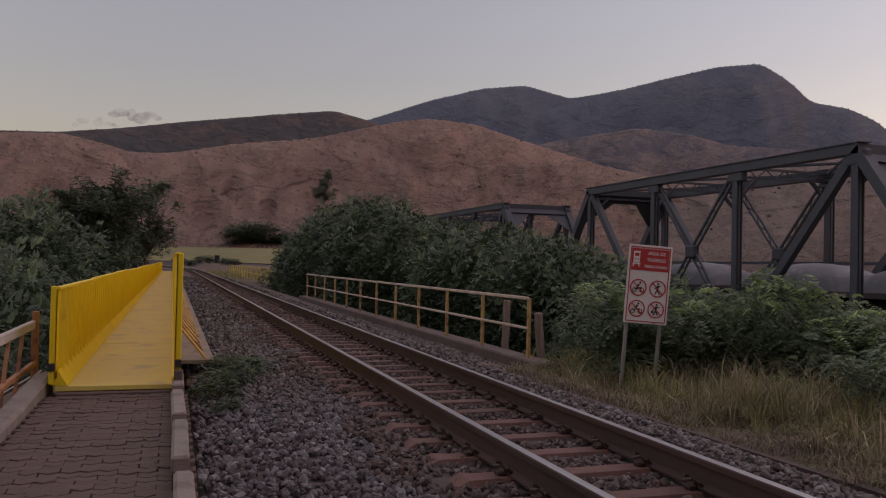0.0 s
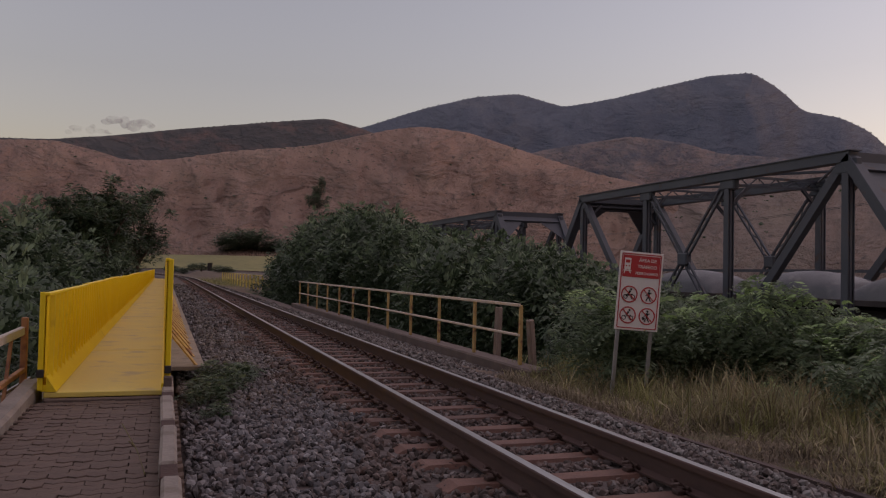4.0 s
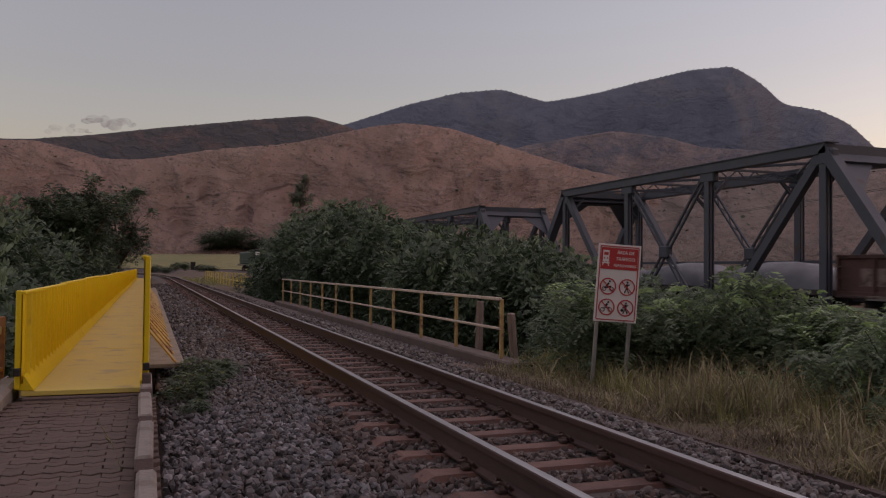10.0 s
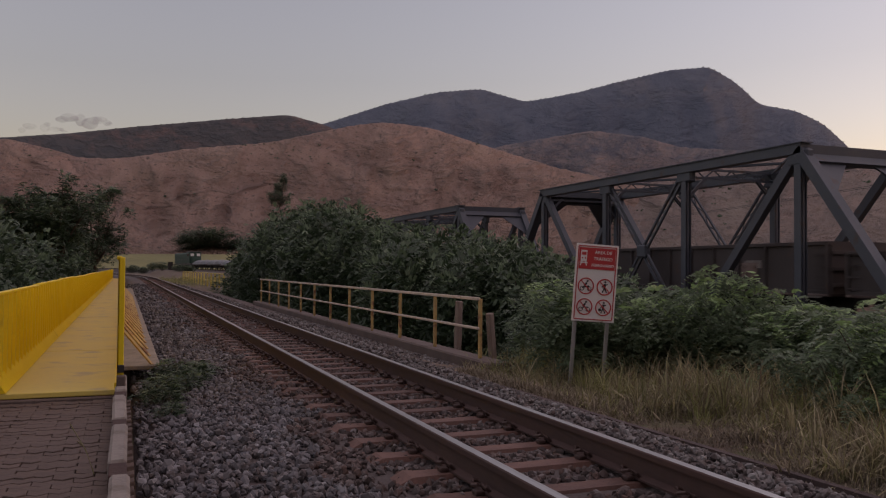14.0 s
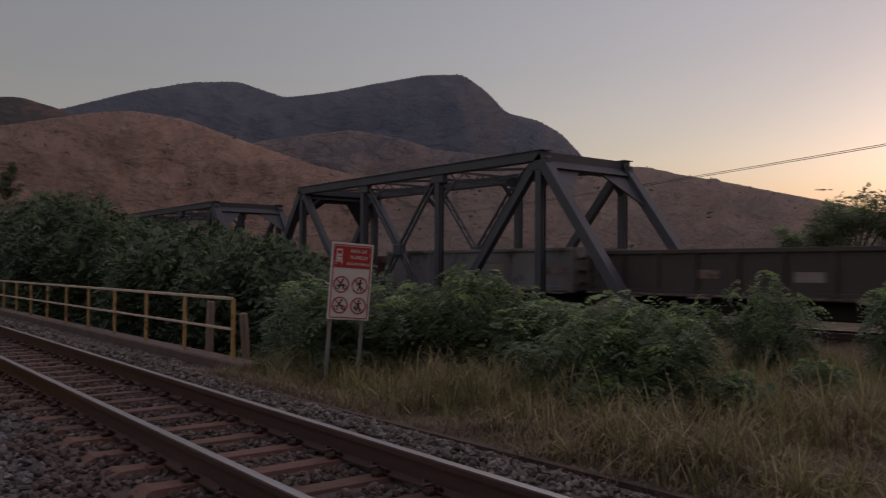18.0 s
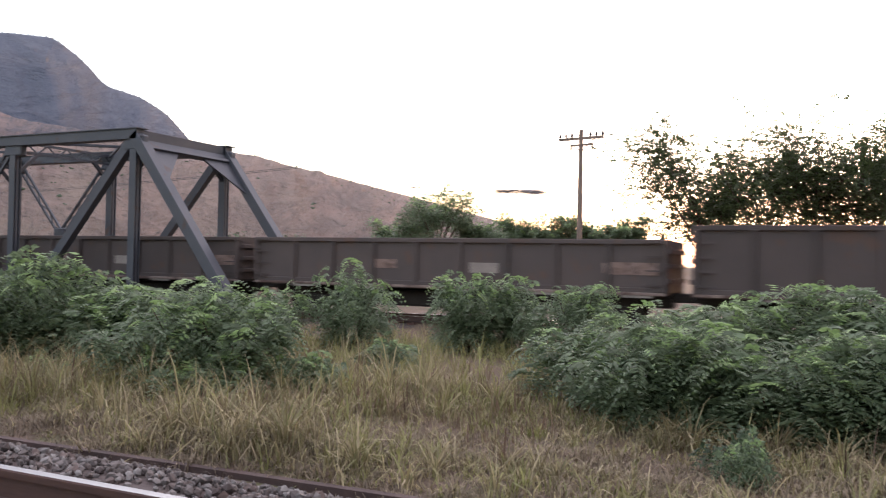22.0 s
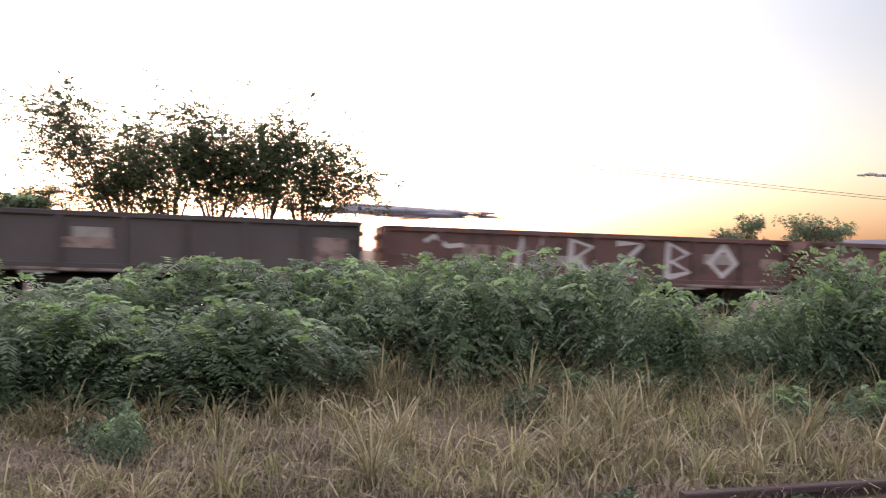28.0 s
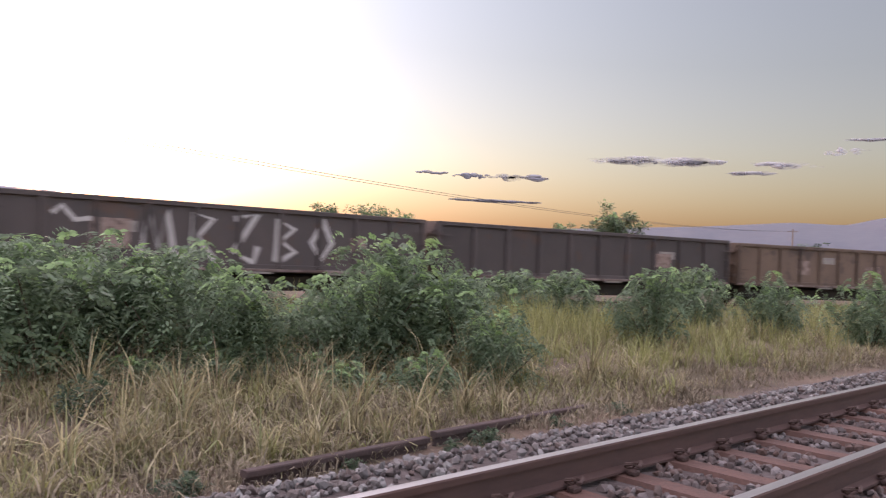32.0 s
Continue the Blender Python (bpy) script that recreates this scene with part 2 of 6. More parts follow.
M = {
    "ground": mat("dry_ground", (0.15, 0.1, 0.068), (0.07, 0.05, 0.036), 0.8, 0.95, 0.8, fine=28, c3=(0.085, 0.08, 0.035), spots=0.6),
    "hill": land("dry_grass_hill", (0.31, 0.19, 0.138), (0.2, 0.12, 0.088), (0.11, 0.074, 0.056), 0.016, (0.27, 0.175, 0.12), 0.57, 9.0, (0.35, 0.222, 0.17)),
    "slope": land("long_hillside_grass", (0.235, 0.165, 0.132), (0.15, 0.11, 0.092), (0.11, 0.084, 0.07), 0.012, (0.2, 0.155, 0.12), 0.56, 6.0),
    "field": mat("yellow_green_field", (0.21, 0.19, 0.07), (0.14, 0.135, 0.05), 0.05, 0.95, 0.0, fine=0.6, c3=(0.12, 0.12, 0.04), spots=0.62),
    "laterite": mat("red_laterite", (0.2, 0.085, 0.05), (0.13, 0.06, 0.04), 1.5, 0.95, 0.5, fine=14),
    "wooded": land("wooded_ridge", (0.026, 0.028, 0.032), (0.05, 0.044, 0.042), (0.02, 0.02, 0.022), 0.02, (0.15, 0.082, 0.064), 0.64, 4.0),
    # the blue in these forest tones is distance haze put into base colour
    "rocky": land("rocky_lower_slope", (0.2, 0.145, 0.132), (0.11, 0.096, 0.1), (0.06, 0.06, 0.066), 0.016, (0.045, 0.058, 0.085), 0.53, 9.0, (0.23, 0.165, 0.145)),
    "mountain": land("hazed_far_mountain", (0.042, 0.058, 0.09), (0.066, 0.082, 0.114), (0.034, 0.047, 0.07), 0.007, (0.1, 0.1, 0.115), 0.66, 8.0),
    # horizon hills: the air's blue haze is part of their base colour
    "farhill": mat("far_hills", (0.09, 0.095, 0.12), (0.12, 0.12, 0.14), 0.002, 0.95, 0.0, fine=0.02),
    "ballast": mat("ballast_bed", (0.1, 0.08, 0.076), (0.055, 0.04, 0.036), 2.0, 0.9, 0.9, fine=26),
    "stone": pieces("ballast_stone", [(0.05, 0.044, 0.044), (0.11, 0.105, 0.112), (0.16, 0.155, 0.165), (0.095, 0.075, 0.07), (0.2, 0.195, 0.203), (0.125, 0.098, 0.092), (0.27, 0.262, 0.268)], 0.85, 2.0),
    "stone_rusty": pieces("rusty_ballast_stone", [(0.05, 0.036, 0.032), (0.09, 0.062, 0.054), (0.12, 0.098, 0.092), (0.11, 0.062, 0.048), (0.15, 0.125, 0.12), (0.13, 0.078, 0.062), (0.2, 0.175, 0.168)], 0.85, 2.0),
    "stone_pale": pieces("fresh_ballast_stone", [(0.075, 0.058, 0.054), (0.13, 0.117, 0.113), (0.18, 0.165, 0.158), (0.13, 0.092, 0.08), (0.225, 0.21, 0.2), (0.15, 0.118, 0.106), (0.29, 0.275, 0.262)], 0.85, 2.0),
    "rail": mat("rusty_rail_steel", (0.088, 0.047, 0.039), (0.058, 0.033, 0.029), 3, 0.75, 0.25, 0.2, stretch=(1, 0.2, 1)),
    "railhead": mat("polished_rail_head", (0.42, 0.4, 0.41), (0.3, 0.28, 0.28), 6, 0.3, 0.05, 1.0, stretch=(4, 0.1, 1)),
    "sleeper": mat("rusty_steel_sleeper", (0.155, 0.079, 0.06), (0.092, 0.05, 0.04), 5, 0.8, 0.3, 0.1, rnd=0.25),
    "oldrail": mat("dark_weathered_rail", (0.075, 0.046, 0.04), (0.045, 0.03, 0.028), 4, 0.85, 0.4),
    "clip": mat("rusty_spring_clip", (0.085, 0.05, 0.042), None, 9, 0.6, 0.2, 0.3),
    "yellow": mat("yellow_paint", (0.88, 0.65, 0.015), (0.8, 0.57, 0.012), 1.2, 0.42, 0.06, fine=30, c3=(0.5, 0.32, 0.03), spots=0.72),
    "deck": mat("worn_yellow_deck", (0.72, 0.56, 0.11), (0.62, 0.49, 0.14), 1.3, 0.6, 0.1, fine=24, c3=(0.47, 0.37, 0.16), spots=0.63),
    "paver": mat("brown_concrete_paver", (0.115, 0.076, 0.06), (0.078, 0.053, 0.043), 4, 0.9, 0.4, rnd=0.1, c3=(0.085, 0.066, 0.052), spots=0.66),
    "brickred": mat("dark_red_brick", (0.06, 0.028, 0.022), (0.04, 0.02, 0.017), 6, 0.95, 0.4),
    "joint": mat("dirt_joint", (0.065, 0.047, 0.038), None, 6, 0.95, 0.4),
    "concrete": mat("stained_concrete", (0.15, 0.11, 0.095), (0.09, 0.066, 0.058), 2.2, 0.9, 0.4, c3=(0.12, 0.085, 0.07), spots=0.6),
    "kerb": mat("grey_kerb_concrete", (0.27, 0.235, 0.205), (0.17, 0.146, 0.128), 3, 0.9, 0.4, c3=(0.15, 0.12, 0.1), spots=0.64, rnd=0.15),
    "orange": mat("rust_orange_paint", (0.38, 0.18, 0.08), (0.28, 0.125, 0.06), 3, 0.7, 0.2, c3=(0.18, 0.07, 0.04), spots=0.6),
    "yrust": mat("weathered_yellow_rail_paint", (0.5, 0.35, 0.13), (0.38, 0.24, 0.1), 3, 0.65, 0.2, c3=(0.22, 0.09, 0.05), spots=0.6),
    "paleR": mat("pale_handrail_paint", (0.55, 0.46, 0.38), (0.42, 0.33, 0.26), 4, 0.6, 0.15, c3=(0.3, 0.16, 0.1), spots=0.66),
    "lime": mat("whitewashed_timber", (0.5, 0.47, 0.44), (0.4, 0.36, 0.33), 4, 0.8, 0.3, c3=(0.28, 0.22, 0.18), spots=0.68),
    "wood": mat("weathered_grey_wood", (0.26, 0.2, 0.165), (0.17, 0.13, 0.11), 3, 0.9, 0.5, stretch=(6, 6, 0.7)),
    "white": mat("sign_white", (0.78, 0.74, 0.72), (0.7, 0.66, 0.64), 2, 0.45, 0.03),
    "red": mat("sign_red", (0.52, 0.045, 0.045), (0.45, 0.04, 0.045), 2, 0.45, 0.03),
    "black": mat("sign_black", (0.02, 0.02, 0.022), None, 2, 0.5, 0.0),
    "galv": mat("galvanised_post", (0.36, 0.35, 0.34), (0.27, 0.26, 0.26), 4, 0.55, 0.1, 0.5),
    "truss": mat("dark_bridge_paint", (0.05, 0.06, 0.078), (0.075, 0.08, 0.095), 0.8, 0.55, 0.15, 0.1, c3=(0.075, 0.05, 0.042), spots=0.68),
    "bark": mat("grey_bark", (0.13, 0.1, 0.075), (0.08, 0.06, 0.045), 6, 0.95, 0.6, stretch=(3, 3, 0.6)),
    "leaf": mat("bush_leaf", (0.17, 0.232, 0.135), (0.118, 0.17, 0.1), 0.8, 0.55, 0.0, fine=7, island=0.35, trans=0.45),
    "leaf_tip": mat("pale_top_leaf", (0.29, 0.42, 0.175), (0.21, 0.32, 0.135), 0.8, 0.55, 0.0, fine=7, island=0.3, trans=0.4),
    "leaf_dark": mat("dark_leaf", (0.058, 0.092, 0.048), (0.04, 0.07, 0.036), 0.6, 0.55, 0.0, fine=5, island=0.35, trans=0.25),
    "leaf_tree": mat("tree_leaf", (0.085, 0.115, 0.05), (0.055, 0.08, 0.035), 0.6, 0.5, 0.0, fine=5, island=0.4, trans=0.5),
    "straw": pieces("dry_grass", [(0.52, 0.44, 0.24), (0.35, 0.3, 0.16), (0.22, 0.18, 0.11), (0.42, 0.38, 0.19), (0.26, 0.28, 0.12), (0.27, 0.21, 0.13), (0.62, 0.54, 0.34)], 0.8, 0.6, 0.3, 0.5),
    "brush": pieces("dead_brush", [(0.2, 0.13, 0.095), (0.3, 0.2, 0.13), (0.13, 0.09, 0.07), (0.23, 0.18, 0.1), (0.36, 0.28, 0.18)], 0.85, 0.8, 0.2, 0.4),
    "litter": mat("dead_grass_litter", (0.29, 0.24, 0.165), (0.17, 0.135, 0.098), 0.7, 0.9, 0.0, fine=5, island=0.4, trans=0.15),
    "grass": mat("green_grass", (0.31, 0.3, 0.12), (0.2, 0.21, 0.075), 0.7, 0.7, 0.0, fine=5, island=0.35, trans=0.3),
    "wagon_red": mat("red_oxide_wagon", (0.12, 0.056, 0.048), (0.08, 0.042, 0.038), 0.9, 0.75, 0.2, c3=(0.06, 0.035, 0.03), spots=0.6, rnd=0.2),
    "wagon_dark": mat("dark_brown_wagon", (0.075, 0.058, 0.055), (0.052, 0.043, 0.043), 0.9, 0.75, 0.2, c3=(0.08, 0.05, 0.04), spots=0.64, rnd=0.2),
    "wagon_brown": mat("faded_brown_wagon", (0.13, 0.085, 0.06), (0.09, 0.06, 0.045), 0.9, 0.75, 0.2, c3=(0.06, 0.04, 0.033), spots=0.6, rnd=0.2),
    "wagon_grey": mat("grey_wagon", (0.2, 0.19, 0.195), (0.15, 0.14, 0.145), 0.9, 0.7, 0.15, c3=(0.09, 0.075, 0.07), spots=0.62),
    "tank": mat("grey_tarpaulin", (0.1, 0.104, 0.118), (0.16, 0.162, 0.175), 1.2, 0.5, 0.7, c3=(0.2, 0.196, 0.198), spots=0.64),
    "bogie": mat("grimy_bogie_steel", (0.03, 0.025, 0.024), None, 4, 0.8, 0.2),
    "plate": mat("faded_paint_plate", (0.28, 0.25, 0.23), (0.19, 0.165, 0.155), 5, 0.7, 0.1),
    "graffiti": mat("pale_graffiti", (0.46, 0.43, 0.42), (0.35, 0.32, 0.32), 5, 0.6, 0.05),
    "graffiti_dull": mat("faded_pale_paint", (0.27, 0.2, 0.175), (0.17, 0.11, 0.095), 3, 0.7, 0.05, fine=16, c3=(0.1, 0.065, 0.055), spots=0.56),
    "sill": mat("chalky_worn_sill", (0.24, 0.19, 0.17), (0.13, 0.09, 0.08), 1.2, 0.8, 0.1, fine=8, c3=(0.08, 0.05, 0.043), spots=0.55),
    "loco": mat("green_loco_paint", (0.03, 0.075, 0.055), (0.025, 0.06, 0.045), 1, 0.5, 0.1),
    # headlamp lens; in cab windows the pale colour is a painted sky reflection
    "pale_glass": mat("pale_painted_glass", (0.75, 0.76, 0.76), (0.65, 0.66, 0.67), 2, 0.15, 0.0),
    "glass": mat("dark_window_glass", (0.02, 0.022, 0.025), None, 1, 0.1, 0.0),
    "cloud": mat("dusk_cloud", (0.56, 0.54, 0.58), (0.66, 0.63, 0.66), 0.004, 1.0, 0.0, fine=0.02),
    "cloud_thin": mat("thin_dusk_cloud", (0.5, 0.48, 0.53), (0.6, 0.58, 0.62), 0.004, 1.0, 0.0, fine=0.02),
    # denser cloud; its silhouette shade against the glow is put into the darker colour
    "cloud_dense_shaded": mat("dense_shaded_cloud", (0.3, 0.29, 0.33), (0.38, 0.36, 0.4), 0.004, 1.0, 0.0, fine=0.02),
    "house": mat("pale_house_wall", (0.5, 0.44, 0.4), (0.42, 0.37, 0.33), 0.5, 0.9, 0.1),
    "tile": mat("clay_roof", (0.28, 0.13, 0.08), (0.2, 0.09, 0.06), 0.8, 0.9, 0.2),
}


# ---- mesh tools ----
class B:
    """Vertices and faces gathered for one mesh; mi is the material index of new faces."""

    def __init__(self):
        self.v, self.f, self.m, self.mi = [], [], [], 0

    def add(self, vs, fs):
        k = len(self.v)
        self.v += [tuple(p) for p in vs]
        self.f += [tuple(i + k for i in q) for q in fs]
        self.m += [self.mi] * len(fs)
        return self

    def box(self, c, s, r=None, bev=0.0):
        hx, hy, hz = (0.5 * a for a in s)
        if bev <= 0:
            vs = [Vector((x, y, z)) for x in (-hx, hx) for y in (-hy, hy) for z in (-hz, hz)]
            fs = [(0, 1, 3, 2), (4, 6, 7, 5), (0, 4, 5, 1), (2, 3, 7, 6), (0, 2, 6, 4), (1, 5, 7, 3)]
        else:
            vs, fs, ix = [], [], {}
            for a in (-1, 1):
                for b in (-1, 1):
                    for c_ in (-1, 1):
                        for ax in range(3):
                            p = [a * hx, b * hy, c_ * hz]
                            for o in range(3):
                                if o != ax:
                                    p[o] -= bev * (a, b, c_)[o]
                            ix[a, b, c_, ax] = len(vs)
                            vs.append(Vector(p))
            for ax in range(3):
                o1, o2 = (ax + 1) % 3, (ax + 2) % 3

                def key(sa, s1, s2, which):
                    k = [0, 0, 0]
                    k[ax], k[o1], k[o2] = sa, s1, s2
                    return ix[k[0], k[1], k[2], which]
                for sa in (-1, 1):
                    q = [key(sa, -1, -1, ax), key(sa, 1, -1, ax), key(sa, 1, 1, ax), key(sa, -1, 1, ax)]
                    fs.append(q if sa > 0 else q[::-1])
                for s1 in (-1, 1):
                    for s2 in (-1, 1):
                        q = [key(-1, s1, s2, o1), key(1, s1, s2, o1), key(1, s1, s2, o2), key(-1, s1, s2, o2)]
                        fs.append(q if s1 * s2 < 0 else q[::-1])
            for a in (-1, 1):
                for b in (-1, 1):
                    for c_ in (-1, 1):
                        q = [ix[a, b, c_, 0], ix[a, b, c_, 1], ix[a, b, c_, 2]]
                        fs.append(q if a * b * c_ > 0 else q[::-1])
        if r is not None:
            vs = [r @ p for p in vs]
        c = Vector(c)
        return self.add([p + c for p in vs], fs)

    def beam(self, a, b, w, h, up=(0, 0, 1), bev=0.0):
        """A bar from a to b; h across it along up, w across the other way."""
        a, b = Vector(a), Vector(b)
        d = b - a
        y = d.normalized()
        x = y.cross(Vector(up))
        x = x.normalized() if x.length > 1e-6 else Vector((1, 0, 0))
        z = x.cross(y)
        return self.box((a + b) / 2, (w, d.length, h), Matrix((x, y, z)).transposed(), bev)

    def tube(self, pts, rad, n=8, cap=True):
        pts = [Vector(p) for p in pts]
        rads = rad if isinstance(rad, (list, tuple)) else [rad] * len(pts)
        vs, fs = [], []
        for i, p in enumerate(pts):
            d = (pts[min(i + 1, len(pts) - 1)] - pts[max(i - 1, 0)]).normalized()
            x = d.orthogonal().normalized() if abs(d.z) < 0.9 else d.cross(Vector((0, 1, 0))).normalized()
            y = d.cross(x)
            vs += [p + rads[i] * (math.cos(2 * math.pi * k / n) * x + math.sin(2 * math.pi * k / n) * y) for k in range(n)]
        for i in range(len(pts) - 1):
            fs += [(i * n + k, i * n + (k + 1) % n, (i + 1) * n + (k + 1) % n, (i + 1) * n + k) for k in range(n)]
        if cap:
            fs += [tuple(range(n))[::-1], tuple(range((len(pts) - 1) * n, len(pts) * n))]
        return self.add(vs, fs)

    def sweep(self, prof, path, closed=True):
        """A section of (across, up) points carried along a path of (place, side vector) pairs."""
        n, vs, fs = len(prof), [], []
        for p, side in path:
            vs += [Vector(p) + Vector(side) * a + Vector((0, 0, b)) for a, b in prof]
        for i in range(len(path) - 1):
            for k in range(n if closed else n - 1):
                fs.append((i * n + k, i * n + (k + 1) % n, (i + 1) * n + (k + 1) % n, (i + 1) * n + k))
        if closed:
            fs += [tuple(range(n))[::-1], tuple(range((len(path) - 1) * n, len(path) * n))]
        return self.add(vs, fs)

    def disc(self, c, axis, r, depth, n=20):
        c, a = Vector(c), Vector(axis).normalized()
        return self.tube([c - a * depth / 2, c + a * depth / 2], r, n)

    def mesh(self, name, mats, smooth=False):
        me = bpy.data.meshes.new(name)
        me.from_pydata(self.v, [], self.f)
        for m in (mats if isinstance(mats, (list, tuple)) else [mats]):
            me.materials.append(m)
        me.polygons.foreach_set("material_index", self.m)
        if smooth:
            me.polygons.foreach_set("use_smooth", [True] * len(self.f))
        me.update()
        return me


def part(name, b, material, parent=None, label="", m=None, smooth=False):
    ob = new(name, b.mesh(name, material, smooth) if isinstance(b, B) else b)
    if parent:
        ob.parent = parent
    if m is not None:
        ob.matrix_basis = m
    if label:
        tagged(ob, label)
    return ob


def thing(name, m, label, category, group="", kind=""):
    ob = new(name)
    ob.empty_display_size = 0.2
    ob.matrix_basis = m
    return tagged(ob, label, category, group, kind)


def setting(name, b, material, label, category, smooth=False, kind="structure"):
    return tagged(part(name, b, material, smooth=smooth), label, category, kind=kind)


def smoothstep(a, b, x):
    t = min(1, max(0, (x - a) / (b - a)))
    return t * t * (3 - 2 * t)


def fast_mesh(name, verts, faces, mats, mi=None, smooth=False, uv=None):
    """A mesh from arrays: verts (n, 3), faces (m, k)."""
    me = bpy.data.meshes.new(name)
    nv, (nf, k) = len(verts), faces.shape
    me.vertices.add(nv)
    me.vertices.foreach_set("co", np.asarray(verts, np.float32).ravel())
    me.loops.add(nf * k)
    me.loops.foreach_set("vertex_index", np.asarray(faces, np.int32).ravel())
    me.polygons.add(nf)
    me.polygons.foreach_set("loop_start", np.arange(0, nf * k, k, dtype=np.int32))
    for mm in (mats if isinstance(mats, (list, tuple)) else [mats]):
        me.materials.append(mm)
    if mi is not None:
        me.polygons.foreach_set("material_index", np.asarray(mi, np.int32))
    me.polygons.foreach_set("use_smooth", np.full(nf, bool(smooth)))
    if uv is not None:
        me.uv_layers.new(name="UVMap").data.foreach_set("uv", np.asarray(uv, np.float32)[np.asarray(faces).ravel()].ravel())
    me.update(calc_edges=True)
    me.validate()
    return me


# ---- plan ----
RAIL_L, RAIL_R = 1.60, 2.67
TRACK2_X, TRACK2_Z, BEND_R = 22.0, -0.48, 110.0


def track1(y):
    """Centre line of the near track: straight, with a slight bend to the left far ahead."""
    far = max(0.0, y - 90)
    return 2.135 - far * far / 1200.0


def arc(x, y, a, length, radius):
    """The end of a bend to the left that starts at x, y with the heading a (clockwise from +y)."""
    b = a - length / radius
    return x - radius * (math.cos(a) - math.cos(b)), y + radius * (math.sin(a) - math.sin(b)), b


def track2(s):
    """Place and heading of the far track at s metres along it (s grows with y)."""
    if s >= 118:
        x, y, a = arc(TRACK2_X, 118.0, 0.0, min(s, 250.0) - 118.0, 431.0)
        return (x, y, a) if s <= 250 else arc(x, y, a, s - 250.0, 100.0)
    if s >= 0:
        return TRACK2_X, s, 0.0
    a = min(-s, 45.0) / BEND_R
    x, y = TRACK2_X - BEND_R * (1 - math.cos(a)), -BEND_R * math.sin(a)
    rest = max(0.0, -s - 45.0)
    return x - rest * math.sin(a), y - rest * math.cos(a), a


def rise2(s):
    """Height of the far track above its level at the bridge."""
    return 1.3 * smoothstep(85, 190, s)


def ground_z(x, y):
    river = smoothstep(13.5, 19, y) * (1 - smoothstep(66, 74, y))
    z = -0.42 - 0.12 * smoothstep(6, 16, x)
    z -= 0.16 * smoothstep(5, 11, y) * smoothstep(4.4, 5.0, x)
    z -= 3.2 * smoothstep(-2.2, -6, x) * (1 - smoothstep(60, 90, y)) * smoothstep(-30, -10, y)
    z += 1.1 * smoothstep(85, 175, y) * smoothstep(4.5, 8, x) * (1 - smoothstep(60, 120, x))
    side = max(smoothstep(4.6, 7.5, x), smoothstep(-0.6, -2.5, x))
    z -= 3.6 * river * side
    if y < 13 and 4 < x < 40:
        z += 0.08 * noise.noise((x * 0.6, y * 0.6, 0)) + 0.05 * noise.noise((x * 1.9, y * 1.9, 3))
    return z


def axis_steps(near, far, fine, grow):
    out, p, st = [0.0], 0.0, fine
    while p < far:
        if p > near:
            st *= grow
        p += st
        out.append(p)
    return [-q for q in out[:0:-1]] + out


def build_ground():
    xs, ys = axis_steps(34, 4300, 0.8, 1.22), axis_steps(76, 4300, 1.0, 1.22)
    v = np.array([(x, y, ground_z(x, y)) for y in ys for x in xs])
    n, m = len(xs), len(ys)
    i = (np.arange(m - 1)[:, None] * n + np.arange(n - 1)).ravel()
    f = np.stack([i, i + 1, i + n + 1, i + n], 1)
    ob = new("ground", fast_mesh("ground", v, f, M["ground"], smooth=True))
    tagged(ob, "dry brown earth with sparse grass", "ground", kind="structure")


build_ground()


def ridge(name, az, el, r0, r1, material, label, rough, p=1.0, step=0.35, seed=0.0, foot=-1.5, fold=None):
    """A hill flank round the place: its crest follows el(az) in degrees at r1 metres."""
    a0, a1 = az[0], az[-1]
    na, nr = int((a1 - a0) / step), 30  # thirty rings up to the crest
    v, uv = [], []
    for i in range(na + 1):
        a = a0 + (a1 - a0) * i / na
        e = sum(float(np.interp(a + q * 0.2, az, el)) for q in (-2, -1, 0, 1, 2)) / 5
        top = 1.2 + r1 * math.tan(radians(e))
        for j in range(nr + 6):
            s = j / nr
            r = r0 + (r1 - r0) * s
            x, y = r * math.sin(radians(a)), r * math.cos(radians(a))
            z = foot + (top - foot) * (s ** p if s <= 1 else 1 - 2.2 * (s - 1))
            k = 0.3 * rough * (r1 - r0) / 1000.0 * max(0.0, math.sin(min(1, s) * math.pi)) ** 1.3
            q = 6000.0 / (r1 + r0)
            z += k * 80 * (noise.noise((a * 0.22, s * 1.1, seed)) + 0.55 * noise.noise((a * 0.6 + 2 * s, s * 1.8, seed)) - 0.3 * abs(noise.noise((a * 0.9 - 3 * s, s * 1.5, seed + 4))))
            # spurs and gullies that run down the slope
            z += k * 36 * (noise.noise((a * 0.55 + 1.5 * s, s * 0.4, seed + 9)) - 0.9 * abs(noise.noise((a * 1.1 - 1.2 * s, s * 0.6, seed + 13))))
            if fold:
                z -= k * 70 * math.exp(-((a - fold[0] - 2.0 * (1 - s)) / fold[1]) ** 2)
            if abs(s - 1) < 0.02:
                z += 0.0006 * r1 * (noise.noise((a * 2.5, seed, 0)) + 0.6 * noise.noise((a * 9, seed, 0))) * rough
            v.append((x, y, z))
            uv.append((radians(a) * 0.5 * (r0 + r1) + 300 * seed, 2.0 * z * 0.5 * (r0 + r1) / r))
    n = nr + 6
    i = (np.arange(na)[:, None] * n + np.arange(n - 1)).ravel()
    f = np.stack([i, i + 1, i + n + 1, i + n], 1)
    ob = new(name, fast_mesh(name, np.array(v), f, material, smooth=True, uv=uv))
    return tagged(ob, label, "hill", kind="structure")


